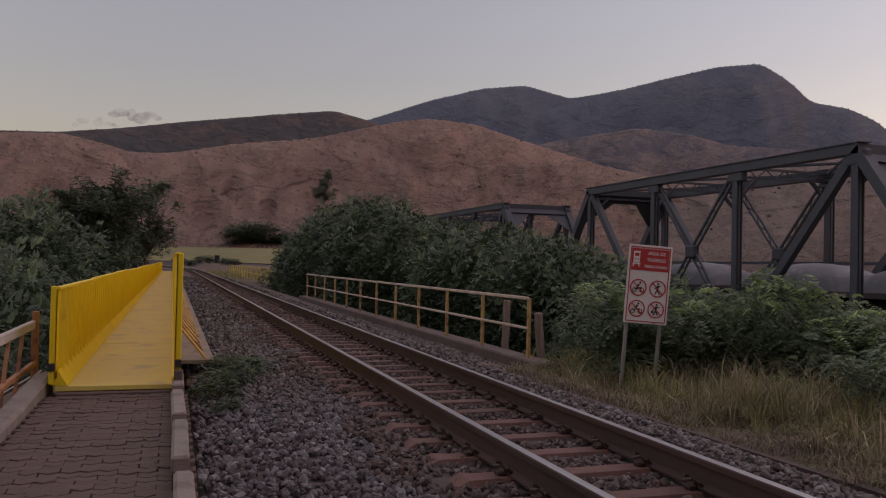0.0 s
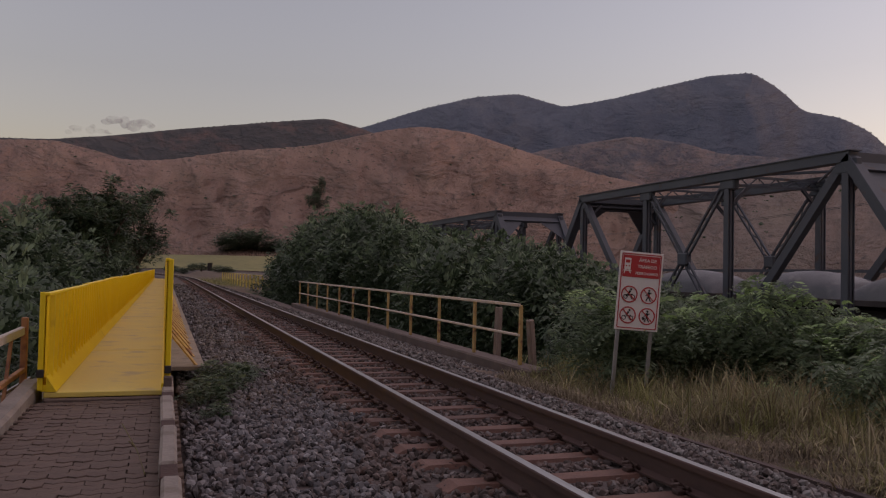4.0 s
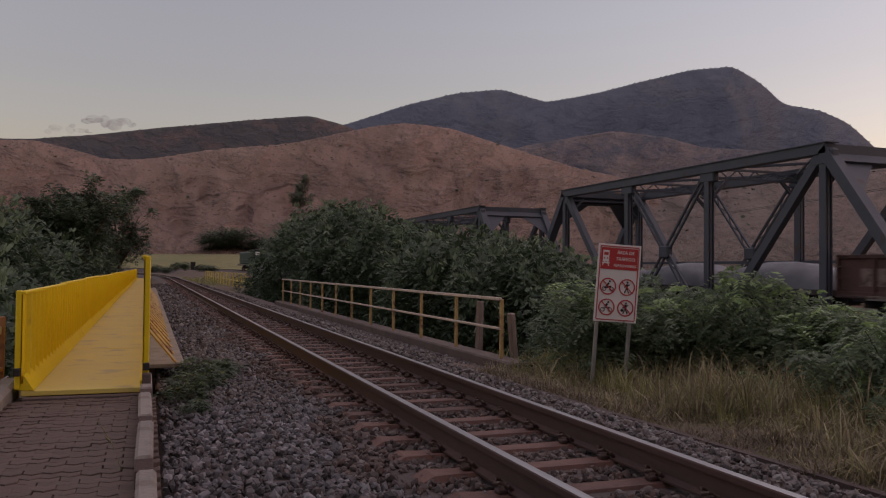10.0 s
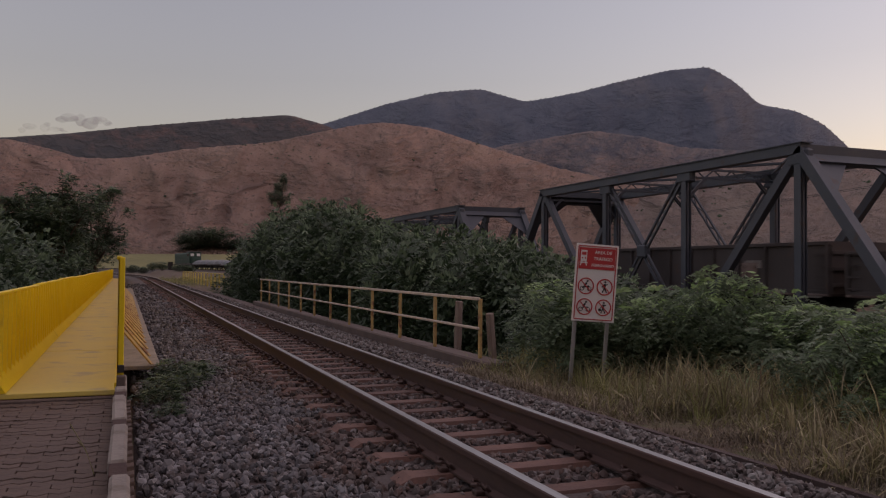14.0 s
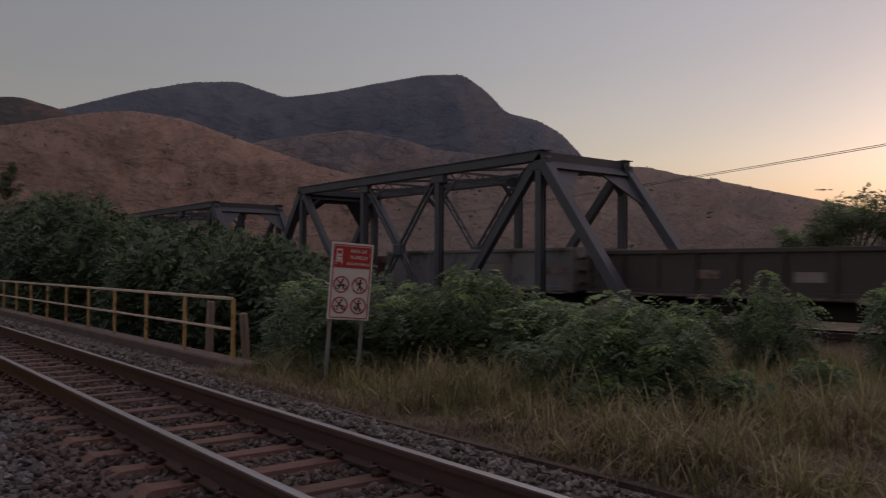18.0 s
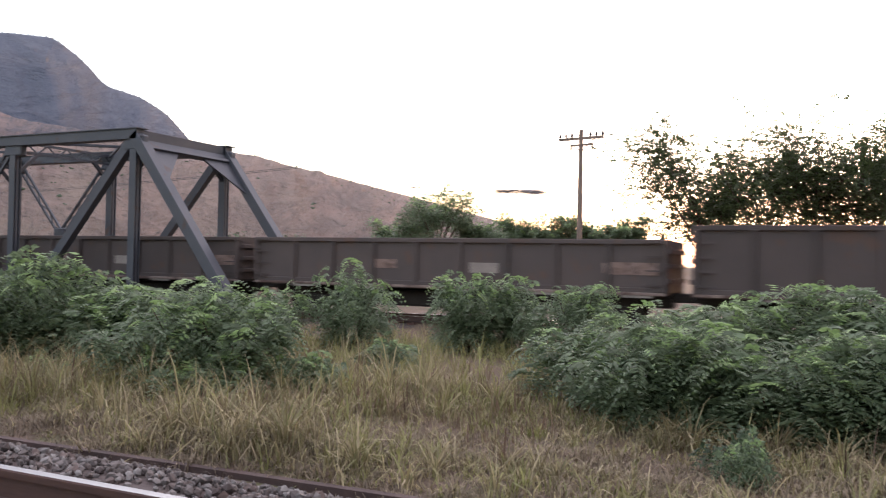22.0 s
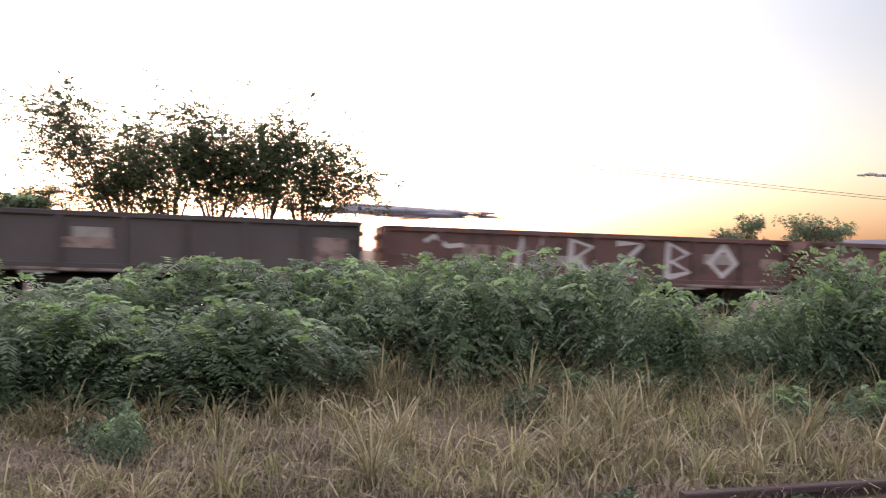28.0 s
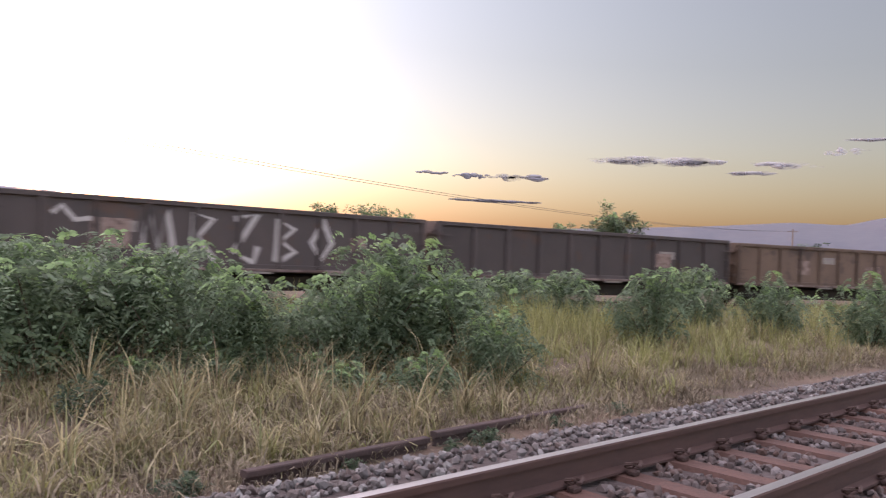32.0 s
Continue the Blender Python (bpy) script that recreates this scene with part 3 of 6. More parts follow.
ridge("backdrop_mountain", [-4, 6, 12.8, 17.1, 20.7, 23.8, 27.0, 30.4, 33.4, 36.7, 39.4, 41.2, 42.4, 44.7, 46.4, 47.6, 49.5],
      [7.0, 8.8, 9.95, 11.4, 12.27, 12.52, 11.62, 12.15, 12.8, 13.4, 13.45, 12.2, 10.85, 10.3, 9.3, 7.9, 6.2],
      1000, 2700, M["mountain"], "dark wooded mountain with a rounded peak, tinted blue for haze", 1.0, p=0.85, seed=2)
ridge("backdrop_ridge", [-48, -30, -18, -10.3, -7.2, -3.5, 0.7, 6.2, 10.4, 12.8, 16, 20],
      [4.4, 6.0, 7.2, 7.7, 7.9, 8.45, 9.2, 10.0, 10.5, 9.95, 8.7, 6.6], 800, 1500, M["wooded"], "dark scrub-covered ridge on the skyline", 0.7, seed=5)
ridge("backdrop_brown_hill", [-50, -30, -18, -10.3, -7.0, -4.5, -2.8, -0.4, 4.0, 9.3, 12.8, 15.0, 17.2, 20.3, 25.1, 29.0, 34.3, 40, 48],
      [4.8, 5.8, 6.9, 7.6, 7.85, 7.4, 6.95, 7.05, 7.95, 8.6, 9.45, 9.95, 10.2, 9.85, 8.35, 7.15, 5.9, 5.4, 4.5], 340, 780, M["hill"], "bare reddish-brown hill of dry grass with gullies", 1.9, p=0.9, seed=8, step=0.22, fold=(9.6, 2.4))
ridge("backdrop_rocky_slope", [21, 23.5, 25.1, 28, 31.6, 35, 37.5, 41, 46], [7.0, 8.0, 8.6, 9.1, 9.6, 9.1, 8.3, 8.0, 7.0], 700, 1300, M["rocky"], "rocky brown and grey lower slope of the mountain", 1.6, p=0.9, seed=31, step=0.25)
ridge("backdrop_long_slope", [33, 38, 44.4, 50.5, 56.5, 64.0, 70.5, 78], [5.2, 6.8, 7.85, 7.15, 6.0, 4.25, 2.55, 0.2], 230, 980, M["slope"], "long bare hillside sloping down to the plain", 0.8, p=0.8, seed=11)
ridge("backdrop_field", [-9, -4, 0, 5, 10, 16], [0.1, 0.5, 0.85, 0.9, 0.9, 0.5], 268, 345, M["field"], "yellow-green pasture at the foot of the hill", 0.05, seed=21, foot=-0.7)
ridge("backdrop_far_hills", [100, 120, 135, 147.6, 151.3, 156.5, 159.7, 161.9, 168, 180, 200], [0.6, 1.2, 1.8, 2.45, 2.65, 3.05, 2.95, 3.5, 3.9, 3.6, 2.5], 2000, 3400, M["farhill"], "low hills on the horizon, tinted blue for haze", 0.5, seed=14)


def make_wispy(m, most, low=0.4, high=0.74):
    """Thin the cloud by a ragged noise, so that the sky shows through."""
    n, l = m.node_tree.nodes, m.node_tree.links
    tc, q = n.new("ShaderNodeTexCoord"), n.new("ShaderNodeTexNoise")
    q.inputs["Scale"].default_value, q.inputs["Detail"].default_value = 0.012, 8
    l.new(tc.outputs["Object"], q.inputs["Vector"])
    r = n.new("ShaderNodeMapRange")
    r.inputs[1].default_value, r.inputs[2].default_value, r.inputs[3].default_value, r.inputs[4].default_value = low, high, 0.0, most
    l.new(q.outputs[0], r.inputs[0])
    l.new(r.outputs[0], n["Principled BSDF"].inputs["Alpha"])


make_wispy(M["cloud"], 0.65)
make_wispy(M["cloud_thin"], 0.3)
make_wispy(M["cloud_dense_shaded"], 0.85, 0.3, 0.52)


# ---- near railway track ----
RAIL_PROF = [(-0.07, -0.186), (0.07, -0.186), (0.07, -0.172), (0.012, -0.155), (0.009, -0.05), (0.036, -0.042), (0.037, -0.008), (0.03, 0.0), (-0.03, 0.0), (-0.037, -0.008), (-0.036, -0.042), (-0.009, -0.05), (-0.012, -0.155), (-0.07, -0.172)]


def along1(y0, y1, off, z=0.0, step=4.0):
    n = max(1, int((y1 - y0) / step))
    return [((track1(y0 + (y1 - y0) * i / n) + off, y0 + (y1 - y0) * i / n, z), (1, 0, 0)) for i in range(n + 1)]


def rail_mesh(path):
    b = B()
    b.sweep(RAIL_PROF, path)
    n = len(RAIL_PROF)
    for i in range(len(path) - 1):
        b.m[i * n + 7] = 1
    return b


track = thing("railway_track", pose(0, 0, 0), "metre-gauge railway track with rusty steel sleepers on ballast", "railway track")
for off, nm in ((-0.535, "rail"), (0.535, "rail")):
    part(nm, rail_mesh(along1(-60, 240, off)), [M["rail"], M["railhead"]], track, "rusty rail with a polished head")

SLEEPER = B()
_sec = [(-0.13, -0.10), (-0.085, 0.0), (0.085, 0.0), (0.13, -0.10)]
_len = [(-1.06, -0.13, 0.75), (-1.0, -0.045, 1.2), (-0.9, 0.004, 1.28), (-0.78, 0.0, 1.0), (0, -0.004, 0.95), (0.78, 0.0, 1.0), (0.9, 0.004, 1.28), (1.0, -0.045, 1.2), (1.06, -0.13, 0.75)]
SLEEPER.add([(x, a * w, c + dz) for x, dz, w in _len for a, c in _sec], [(i * 4 + k, i * 4 + k + 1, i * 4 + k + 5, i * 4 + k + 4) for i in range(8) for k in range(3)] + [(0, 1, 2, 3), (35, 34, 33, 32)])
SLEEPER_ME = SLEEPER.mesh("sleeper", M["sleeper"])
CLIP = {}
for sx in (-1, 1):
    CLIP[sx] = B()
    # a coil spring clip: a loop that stands over the rail foot and curls back
    pts = [(sx * 0.05, -0.055, 0.02), (sx * 0.09, -0.065, 0.055), (sx * 0.135, -0.045, 0.075), (sx * 0.15, 0.0, 0.06), (sx * 0.13, 0.045, 0.08), (sx * 0.09, 0.055, 0.07), (sx * 0.065, 0.02, 0.05), (sx * 0.08, -0.02, 0.035)]
    CLIP[sx].tube(pts, 0.013, 6)
    CLIP[sx].box((sx * 0.11, 0, 0.015), (0.06, 0.07, 0.03), bev=0.006)
CLIP_ME = [CLIP[sx].mesh("rail_clip", M["clip"]) for sx in (-1, 1)]
SLEEPER_Z = -0.187
for i in range(-60, 200):
    y = -4.70 + 0.588 * i + 0.588 * 2
    if not -38 < y < 108:
        continue
    s = part("sleeper", SLEEPER_ME, None, track, m=pose(track1(y) + 0.01 * math.sin(i * 7.3), y, SLEEPER_Z - 0.004 * (i % 3), 0, 0, 0.7 * math.sin(i * 3.1)))
    if -16 < y < 26:
        for off in (-0.535, 0.535):
            for me in CLIP_ME:
                part("rail_clip", me, None, s, m=pose(off, 0, 0.0))


def bed_z(x, y=0.0):
    """Top of the ballast across the near track."""
    if x < 0.25:
        return -0.18 - 0.05 * smoothstep(0.25, -0.5, x)
    if x < 3.5:
        return -0.225 + 0.045 * smoothstep(0.95, 0.3, x)
    return -0.215 - 0.30 * smoothstep(3.45, 4.45, x)


bb = B()
_bx = [-0.55, -0.2, 0.25, 0.6, 1.0, 1.6, 2.1, 2.7, 3.2, 3.5, 3.8, 4.1, 4.45, 4.7]
ny = 160
for j in range(ny + 1):
    y = -60 + 300 * j / ny
    for x in _bx:
        bb.v.append((x + track1(y) - 2.135, y, bed_z(x) + 0.015 * noise.noise((x * 3, y * 3, 1)) - (0.3 if x in (_bx[0], _bx[-1]) else 0)))
k = len(_bx)
bb.f = [(j * k + i, j * k + i + 1, (j + 1) * k + i + 1, (j + 1) * k + i) for j in range(ny) for i in range(k - 1)]
bb.m = [0] * len(bb.f)
setting("ballast_bed", bb, M["ballast"], "bed of crushed grey and brown ballast", "ballast", smooth=True)


def stones(name, spots, label, material):
    """Loose angular stones, one joined heap; spots are rows of x, y, z, size."""
    rng = np.random.default_rng(5)
    g = 1.618
    base = np.array([(0, s, q * g) for s in (-1, 1) for q in (-1, 1)] + [(s, q * g, 0) for s in (-1, 1) for q in (-1, 1)] + [(q * g, 0, s) for s in (-1, 1) for q in (-1, 1)], float)
    fc = np.array([f for f in itertools.combinations(range(12), 3) if all(abs(np.linalg.norm(base[a] - base[c]) - 2) < 0.01 for a, c in itertools.combinations(f, 2))])
    nrm = np.cross(base[fc[:, 1]] - base[fc[:, 0]], base[fc[:, 2]] - base[fc[:, 0]])
    turned = (nrm * base[fc].sum(1)).sum(1) < 0
    fc[turned] = fc[turned][:, ::-1]
    base = base / 1.7
    n = len(spots)
    q = rng.normal(size=(n, 4))
    q /= np.linalg.norm(q, axis=1)[:, None]
    w, x, y, z = q.T
    R = np.stack([1 - 2 * (y * y + z * z), 2 * (x * y - z * w), 2 * (x * z + y * w), 2 * (x * y + z * w), 1 - 2 * (x * x + z * z), 2 * (y * z - x * w), 2 * (x * z - y * w), 2 * (y * z + x * w), 1 - 2 * (x * x + y * y)], 1).reshape(n, 3, 3)
    sh = (base[None] + rng.uniform(-0.3, 0.3, (n, 12, 3))) * rng.uniform(0.5, 1.1, (n, 1, 3))
    v = np.einsum("nij,nkj->nki", R, sh) * spots[:, None, 3:4] + spots[:, None, :3]
    f = fc[None] + (np.arange(n) * 12)[:, None, None]
    ob = new(name, fast_mesh(name, v.reshape(-1, 3), f.reshape(-1, 3), material))
    return tagged(ob, label, "ballast", kind="stuff")


def ballast_spots():
    rng = np.random.default_rng(3)
    rows = []
    for y0, y1, per, lo, hi in ((-14, -1, 560, 0.019, 0.039), (-1, 9, 980, 0.016, 0.036), (9, 18, 560, 0.019, 0.04), (18, 34, 130, 0.03, 0.055), (34, 70, 16, 0.05, 0.08), (-34, -14, 60, 0.035, 0.06)):
        n = int((y1 - y0) * 5.0 * per / 2.2)
        xs, ys = rng.uniform(-0.42, 4.62, n), rng.uniform(y0, y1, n)
        for x, y in zip(xs, ys):
            ph = ((y + 4.70) / 0.588) % 1.0
            on_sleeper = 1.0 < x < 3.27 and (ph < 0.26 or ph > 0.74)
            if on_sleeper and (x > 1.5 or rng.random() < 0.72) or abs(x - RAIL_L) < 0.075 or abs(x - RAIL_R) < 0.075 or x < -0.42 and y < 12:
                continue
            if x > 4.1 and rng.random() < (x - 4.1) / 0.7:
                continue
            s = rng.uniform(lo, hi)
            rows.append((x + track1(y) - 2.135, y, bed_z(x) + s * 0.3 + (0.008 if 1.0 < x < 3.27 else 0.025) * rng.random(), s))
    return np.array(rows)


SPOTS = ballast_spots()
outer = SPOTS[:, 0] - np.array([track1(y) - 2.135 for y in SPOTS[:, 1]]) > 3.05
inner = SPOTS[~outer]
by_rail = inner[:, 0] + 0.22 * np.sin(inner[:, 1] * 1.3) + 0.15 * np.sin(inner[:, 1] * 3.7) > 0.95
stones("ballast_stones", inner[~by_rail], "loose angular bluish-grey ballast stones", M["stone"])
stones("rusty_stones", inner[by_rail], "rust-stained brown ballast stones round the sleepers", M["stone_rusty"])
SHOULDER = SPOTS[outer]
setting("ballast_shoulder", B().box((4.7, 27.0, -0.74), (0.92, 28.4, 0.3), bev=0.03), M["ballast"], "ballast filled up against the bridge kerb", "ballast")
_r = np.random.default_rng(8)
SHOULDER = np.concatenate([SHOULDER, np.stack([_r.uniform(4.3, 5.14, 3600), 12.8 + 20 * _r.random(3600) ** 1.4, _r.uniform(-0.585, -0.565, 3600), _r.uniform(0.024, 0.046, 3600)], 1)], 0)
SHOULDER[:, 3] *= 0.92
stones("shoulder_stones", SHOULDER, "paler fresh warm-grey ballast stones along the track's shoulder", M["stone_pale"])

# ---- abandoned rail beside the ballast ----
old = thing("old_rail", pose(0, 0, 0), "discarded rusty rail lying in the weeds beside the ballast", "rail")
for ya, yb, xa, xb in ((-7.05, -4.85, 4.66, 4.5), (-4.75, -3.05, 4.47, 4.32)):
    b = B()
    b.sweep(RAIL_PROF, [((xa, ya, -0.33), (1, 0.07, 0)), ((xb, yb, -0.31), (1, 0.07, 0))])
    part("rail_length", b, M["oldrail"], old)
low = B()
low.beam((4.4, 1.2, -0.465), (4.14, 11.8, -0.465), 0.07, 0.19)
part("buried_rail", low, M["oldrail"], old)

# ---- brick walkway and kerb ----
WALK_Z = -0.05
pav = setting("pavement_base", B().box((-1.12, -8, WALK_Z - 0.19), (1.14, 33.6, 0.30)), M["joint"], "dirt bed under the paved footpath", "pavement")
PAVER = B()
# one zigzag interlocking paver
_p = [(-0.108, -0.03), (-0.054, -0.066), (0.0, -0.03), (0.054, -0.066), (0.108, -0.03), (0.108, 0.066), (0.054, 0.03), (0.0, 0.066), (-0.054, 0.03), (-0.108, 0.066)]
n_ = len(_p)
PAVER.add([(x, y, -0.05) for x, y in _p] + [(x, y, -0.006) for x, y in _p] + [(x * 0.975, y * 0.95, 0.0) for x, y in _p],
          [(i, (i + 1) % n_, n_ + (i + 1) % n_, n_ + i) for i in range(n_)] + [(n_ + i, n_ + (i + 1) % n_, 2 * n_ + (i + 1) % n_, 2 * n_ + i) for i in range(n_)] + [tuple(range(2 * n_, 3 * n_))])
PAVER_ME = PAVER.mesh("paver", M["paver"])
rngp = random.Random(4)
rest = B()
for j in range(0, 96):
    y = 8.28 - 0.1 * j
    for i in range(-(j % 2), 5):
        x = -1.55 + 0.218 * i + (0.108 if j % 2 else 0.0)
        dz, tilt = WALK_Z + rngp.uniform(-0.006, 0.004), rngp.uniform(-0.8, 0.8)
        if y > 2.4:
            part("paver", PAVER_ME, None, pav, m=pose(x + rngp.uniform(-.004, .004), y, dz, tilt, rngp.uniform(-0.8, 0.8), 0))
        else:
            k = len(rest.v)
            rest.v += [(x + p[0], y + p[1], dz + p[2]) for p in PAVER.v]
            rest.f += [tuple(a + k for a in q) for q in PAVER.f]
            rest.m += [0] * len(PAVER.f)
tagged(part("paver_field", rest, M["paver"], pav), kind="stuff")

KERB_ME = B().box((0, 0, 0), (0.105, 1.13, 0.30), bev=0.018).mesh("kerb_block", M["kerb"])
kerb = tagged(part("kerb_right", B().box((-0.54, -8, -0.34), (0.10, 34, 0.3)), M["joint"]), "row of grey concrete kerb blocks beside the ballast", "kerb", kind="structure")
for i in range(14):
    part("kerb_block", KERB_ME, None, kerb, m=pose(-0.545 + 0.008 * math.sin(i * 5), 8.675 - 1.45 * i, -0.085 + 0.01 * math.sin(i * 3.3), 0.6 * math.sin(i), 0, 0.5 * math.sin(i * 2.1)))
FILL_ME = B().box((0, 0, 0), (0.098, 0.31, 0.2), bev=0.006).mesh("kerb_brick", M["brickred"])
for i in range(14):
    part("kerb_brick", FILL_ME, None, kerb, m=pose(-0.55, 7.95 - 1.45 * i, -0.05, 0, 0, 0))
kl = B()
kl.sweep([(-0.09, -0.3), (0.09, -0.3), (0.09, 0.06), (0.06, 0.09), (-0.06, 0.09), (-0.09, 0.06)], [((-1.78, -25, WALK_Z), (1, 0, 0)), ((-1.78, 7.2, WALK_Z), (1, 0, 0)), ((-1.78, 8.9, WALK_Z + 0.05), (1, 0, 0))])
setting("kerb_left", kl, M["kerb"], "rounded concrete edging of the footpath", "kerb")

# ---- yellow footbridge ----
fb = thing("footbridge", pose(0, 0, 0), "yellow-painted steel footbridge with sheet-metal parapets", "footbridge")
DY0, DY1, DXL, DXR = 8.42, 88.0, -1.60, -0.60
for i in range(20):
    y0 = DY0 + i * (DY1 - DY0) / 20
    part("deck_panel", B().box(((DXL + DXR) / 2, y0 + 1.985, 0.0), (DXR - DXL + 0.04, 3.965, 0.05), bev=0.006), M["deck"], fb, m=pose(0, 0, 0.004 * (i % 2)))


def parapet_panel(y0, y1, x, top):
    b = B()
    n = int((y1 - y0) / 0.33)
    pts = []
    for i in range(n):
        ya, w = y0 + (y1 - y0) * i / n, (y1 - y0) / n
        pts += [(0.0, ya), (0.0, ya + w * 0.72), (0.04, ya + w * 0.78), (0.04, ya + w * 0.95)]
    k = len(pts)
    b.v = [(x + s * 0.004 + d, y, z) for s in (-1, 1) for d, y in pts for z in (0.05, top)]
    for s in (0, 1):
        for i in range(k - 1):
            q = (s * 2 * k + 2 * i, s * 2 * k + 2 * i + 1, s * 2 * k + 2 * i + 3, s * 2 * k + 2 * i + 2)
            b.f.append(q if s else q[::-1])
    b.m = [0] * len(b.f)
    b.box((x + 0.005, (y0 + y1) / 2, top + 0.012), (0.05, y1 - y0 - 0.01, 0.03), bev=0.006)
    b.box((x + 0.005, (y0 + y1) / 2, 0.06), (0.06, y1 - y0 - 0.01, 0.06), bev=0.006)
    return b


for i in range(20):
    y0 = DY0 + i * (DY1 - DY0) / 20
    y1 = y0 + (DY1 - DY0) / 20
    for x, nm in ((DXL - 0.02, "parapet_panel"), (DXR + 0.02, "parapet_panel")):
        top = (0.92 if x < -1 else 1.26) + 0.012 * math.sin(i * 1.7 + x)
        part(nm, parapet_panel(y0, y1, x, top), M["yellow"], fb)
        part("post", B().box((x + (0.03 if x > -1 else -0.03), y0 + 0.03, 0.49 if x < -1 else 0.6), (0.05, 0.06, 0.9 if x < -1 else 1.34), bev=0.006), M["yellow"], fb)
part("foot_plate", B().box((DXL - 0.05, DY0 - 0.02, 0.20), (0.06, 0.05, 0.07), bev=0.005), M["bogie"], fb, "dark steel end bracket")
part("foot_plate", B().box((DXR + 0.05, DY0 - 0.02, 0.22), (0.06, 0.05, 0.07), bev=0.005), M["bogie"], fb, "dark steel end bracket")
part("end_block", B().box((DXR + 0.055, DY0 - 0.03, 0.03), (0.08, 0.09, 0.26), bev=0.01), M["concrete"], fb, "grey concrete end block")
part("girder", B().box((DXL + 0.1, (DY0 + DY1) / 2, -0.28), (0.14, DY1 - DY0, 0.5)), M["orange"], fb)
part("girder", B().box((DXR - 0.1, (DY0 + DY1) / 2, -0.28), (0.14, DY1 - DY0, 0.5)), M["orange"], fb)
for i in range(26):
    y = 10.6 + i * 1.0
    b = B().beam((DXR + 0.06, y + 0.9, 0.36), (DXR + 0.40, y, 0.0), 0.024, 0.028)
    part("brace", b, M["yrust"], fb, "slanting rust-stained steel brace")
part("side_plate", B().box((-0.34, 29.5, -0.02), (0.46, 38, 0.05), bev=0.005), M["kerb"], fb, "rust-stained steel side plate")

part("threshold", B().box((-1.1, 8.395, -0.075), (1.02, 0.07, 0.09), bev=0.01), M["concrete"], fb, "concrete threshold at the bridge end")

# ---- old orange railing beside the path ----
rl = thing("path_railing", pose(0, 0, 0), "old railing with orange posts and a pale top rail", "railing")
for y in (9.6, 7.3, 5.0):
    part("post", B().box((-1.96, y, 0.12), (0.065, 0.065, 1.04), bev=0.008), M["orange"], rl)
part("top_rail", B().box((-1.98, 7.1, 0.5), (0.05, 5.0, 0.09), bev=0.01), M["lime"], rl, "whitewashed top rail")
part("mid_rail", B().box((-1.96, 7.1, 0.1), (0.05, 5.0, 0.05), bev=0.006), M["orange"], rl)
for y in (8.9, 8.2, 6.4):
    part("bar", B().beam((-1.97, y, 0.48), (-1.97, y - 0.5, -0.38), 0.03, 0.03), M["orange"], rl)
part("stay", B().beam((-1.9, 9.7, 0.0), (-2.5, 8.9, -0.35), 0.03, 0.03), M["galv"], rl, "pale pipe stay")

# ---- culvert parapet and handrail beyond the track ----
FX, FZ = 5.36, -0.39
cw = B().box((FX + 0.05, 26.2, FZ - 0.35), (0.42, 27.2, 0.70), bev=0.03)
setting("parapet_kerb", cw, M["concrete"], "stained concrete bridge kerb carrying a handrail", "parapet")
deck = B().box((2.2, 38.0, -1.2), (6.4, 49.0, 1.25))
setting("bridge_deck", deck, M["concrete"], "concrete deck of the railway bridge", "bridge")


def handrail(name, ys, label, x=FX, z0=FZ, h=1.05, post=0.06, paint=("yrust", "paleR")):
    hr = thing(name, pose(0, 0, 0), label, "handrail")
    for y in ys:
        part("post", B().box((x, y, z0 + h / 2), (post, post, h), bev=0.006), M[paint[0]], hr, "rusty yellow post")
    for z, w in ((z0 + h, 0.055), (z0 + h * 0.5, 0.045)):
        part("rail", B().box((x - 0.04, (ys[0] + ys[-1]) / 2, z), (w, ys[-1] - ys[0] + 0.06, w), bev=0.008), M[paint[1]], hr, "pale weathered rail")
    return hr


part("skirting", B().add([(DXL, DY0, 0.17), (DXL + 0.09, DY0, 0.03), (DXL + 0.09, DY1, 0.03), (DXL, DY1, 0.17), (DXL, DY0, 0.03), (DXL, DY1, 0.03)], [(0, 1, 2, 3), (0, 4, 1), (3, 2, 5), (1, 4, 5, 2), (4, 0, 3, 5)]), M["yellow"], fb, "sloping yellow skirting plate")
setting("ground_slab", B().box((-2.75, 5.2, -0.5), (1.7, 8.4, 0.2), bev=0.03), M["laterite"], "red earth shelf beside the footpath", "ground")
handrail("handrail", [13.4 + 2.26 * i for i in range(12)], "rusty yellow two-rail handrail on a concrete kerb")
for x, y, z, h, tilt in ((5.66, 15.2, -0.75, 1.3, 2), (5.75, 13.65, -0.75, 1.15, -6)):
    b = B().box((0, 0, h / 2), (0.13, 0.12, h), bev=0.02)
    tagged(part("fence_post", b, M["wood"], m=pose(x, y, z, 0, tilt, 20)), "weathered grey wooden fence post in the scrub", "post", "old wooden posts")

# ---- warning sign ----
sg = thing("warning_sign", pose(5.859, 10.564, -0.132, 0, 0, 0), "white and red railway warning sign on two steel posts, leaning", "sign")
SIGN_M = pose(0, 0, 0.0, 1.29, 3.75, -12.7) @ Matrix.Scale(1.105, 4)
SW, SH, SZ = 0.585, 1.03, 0.505


def sb(c, s, bev=0.0):
    return B().box(c, s, bev=bev)


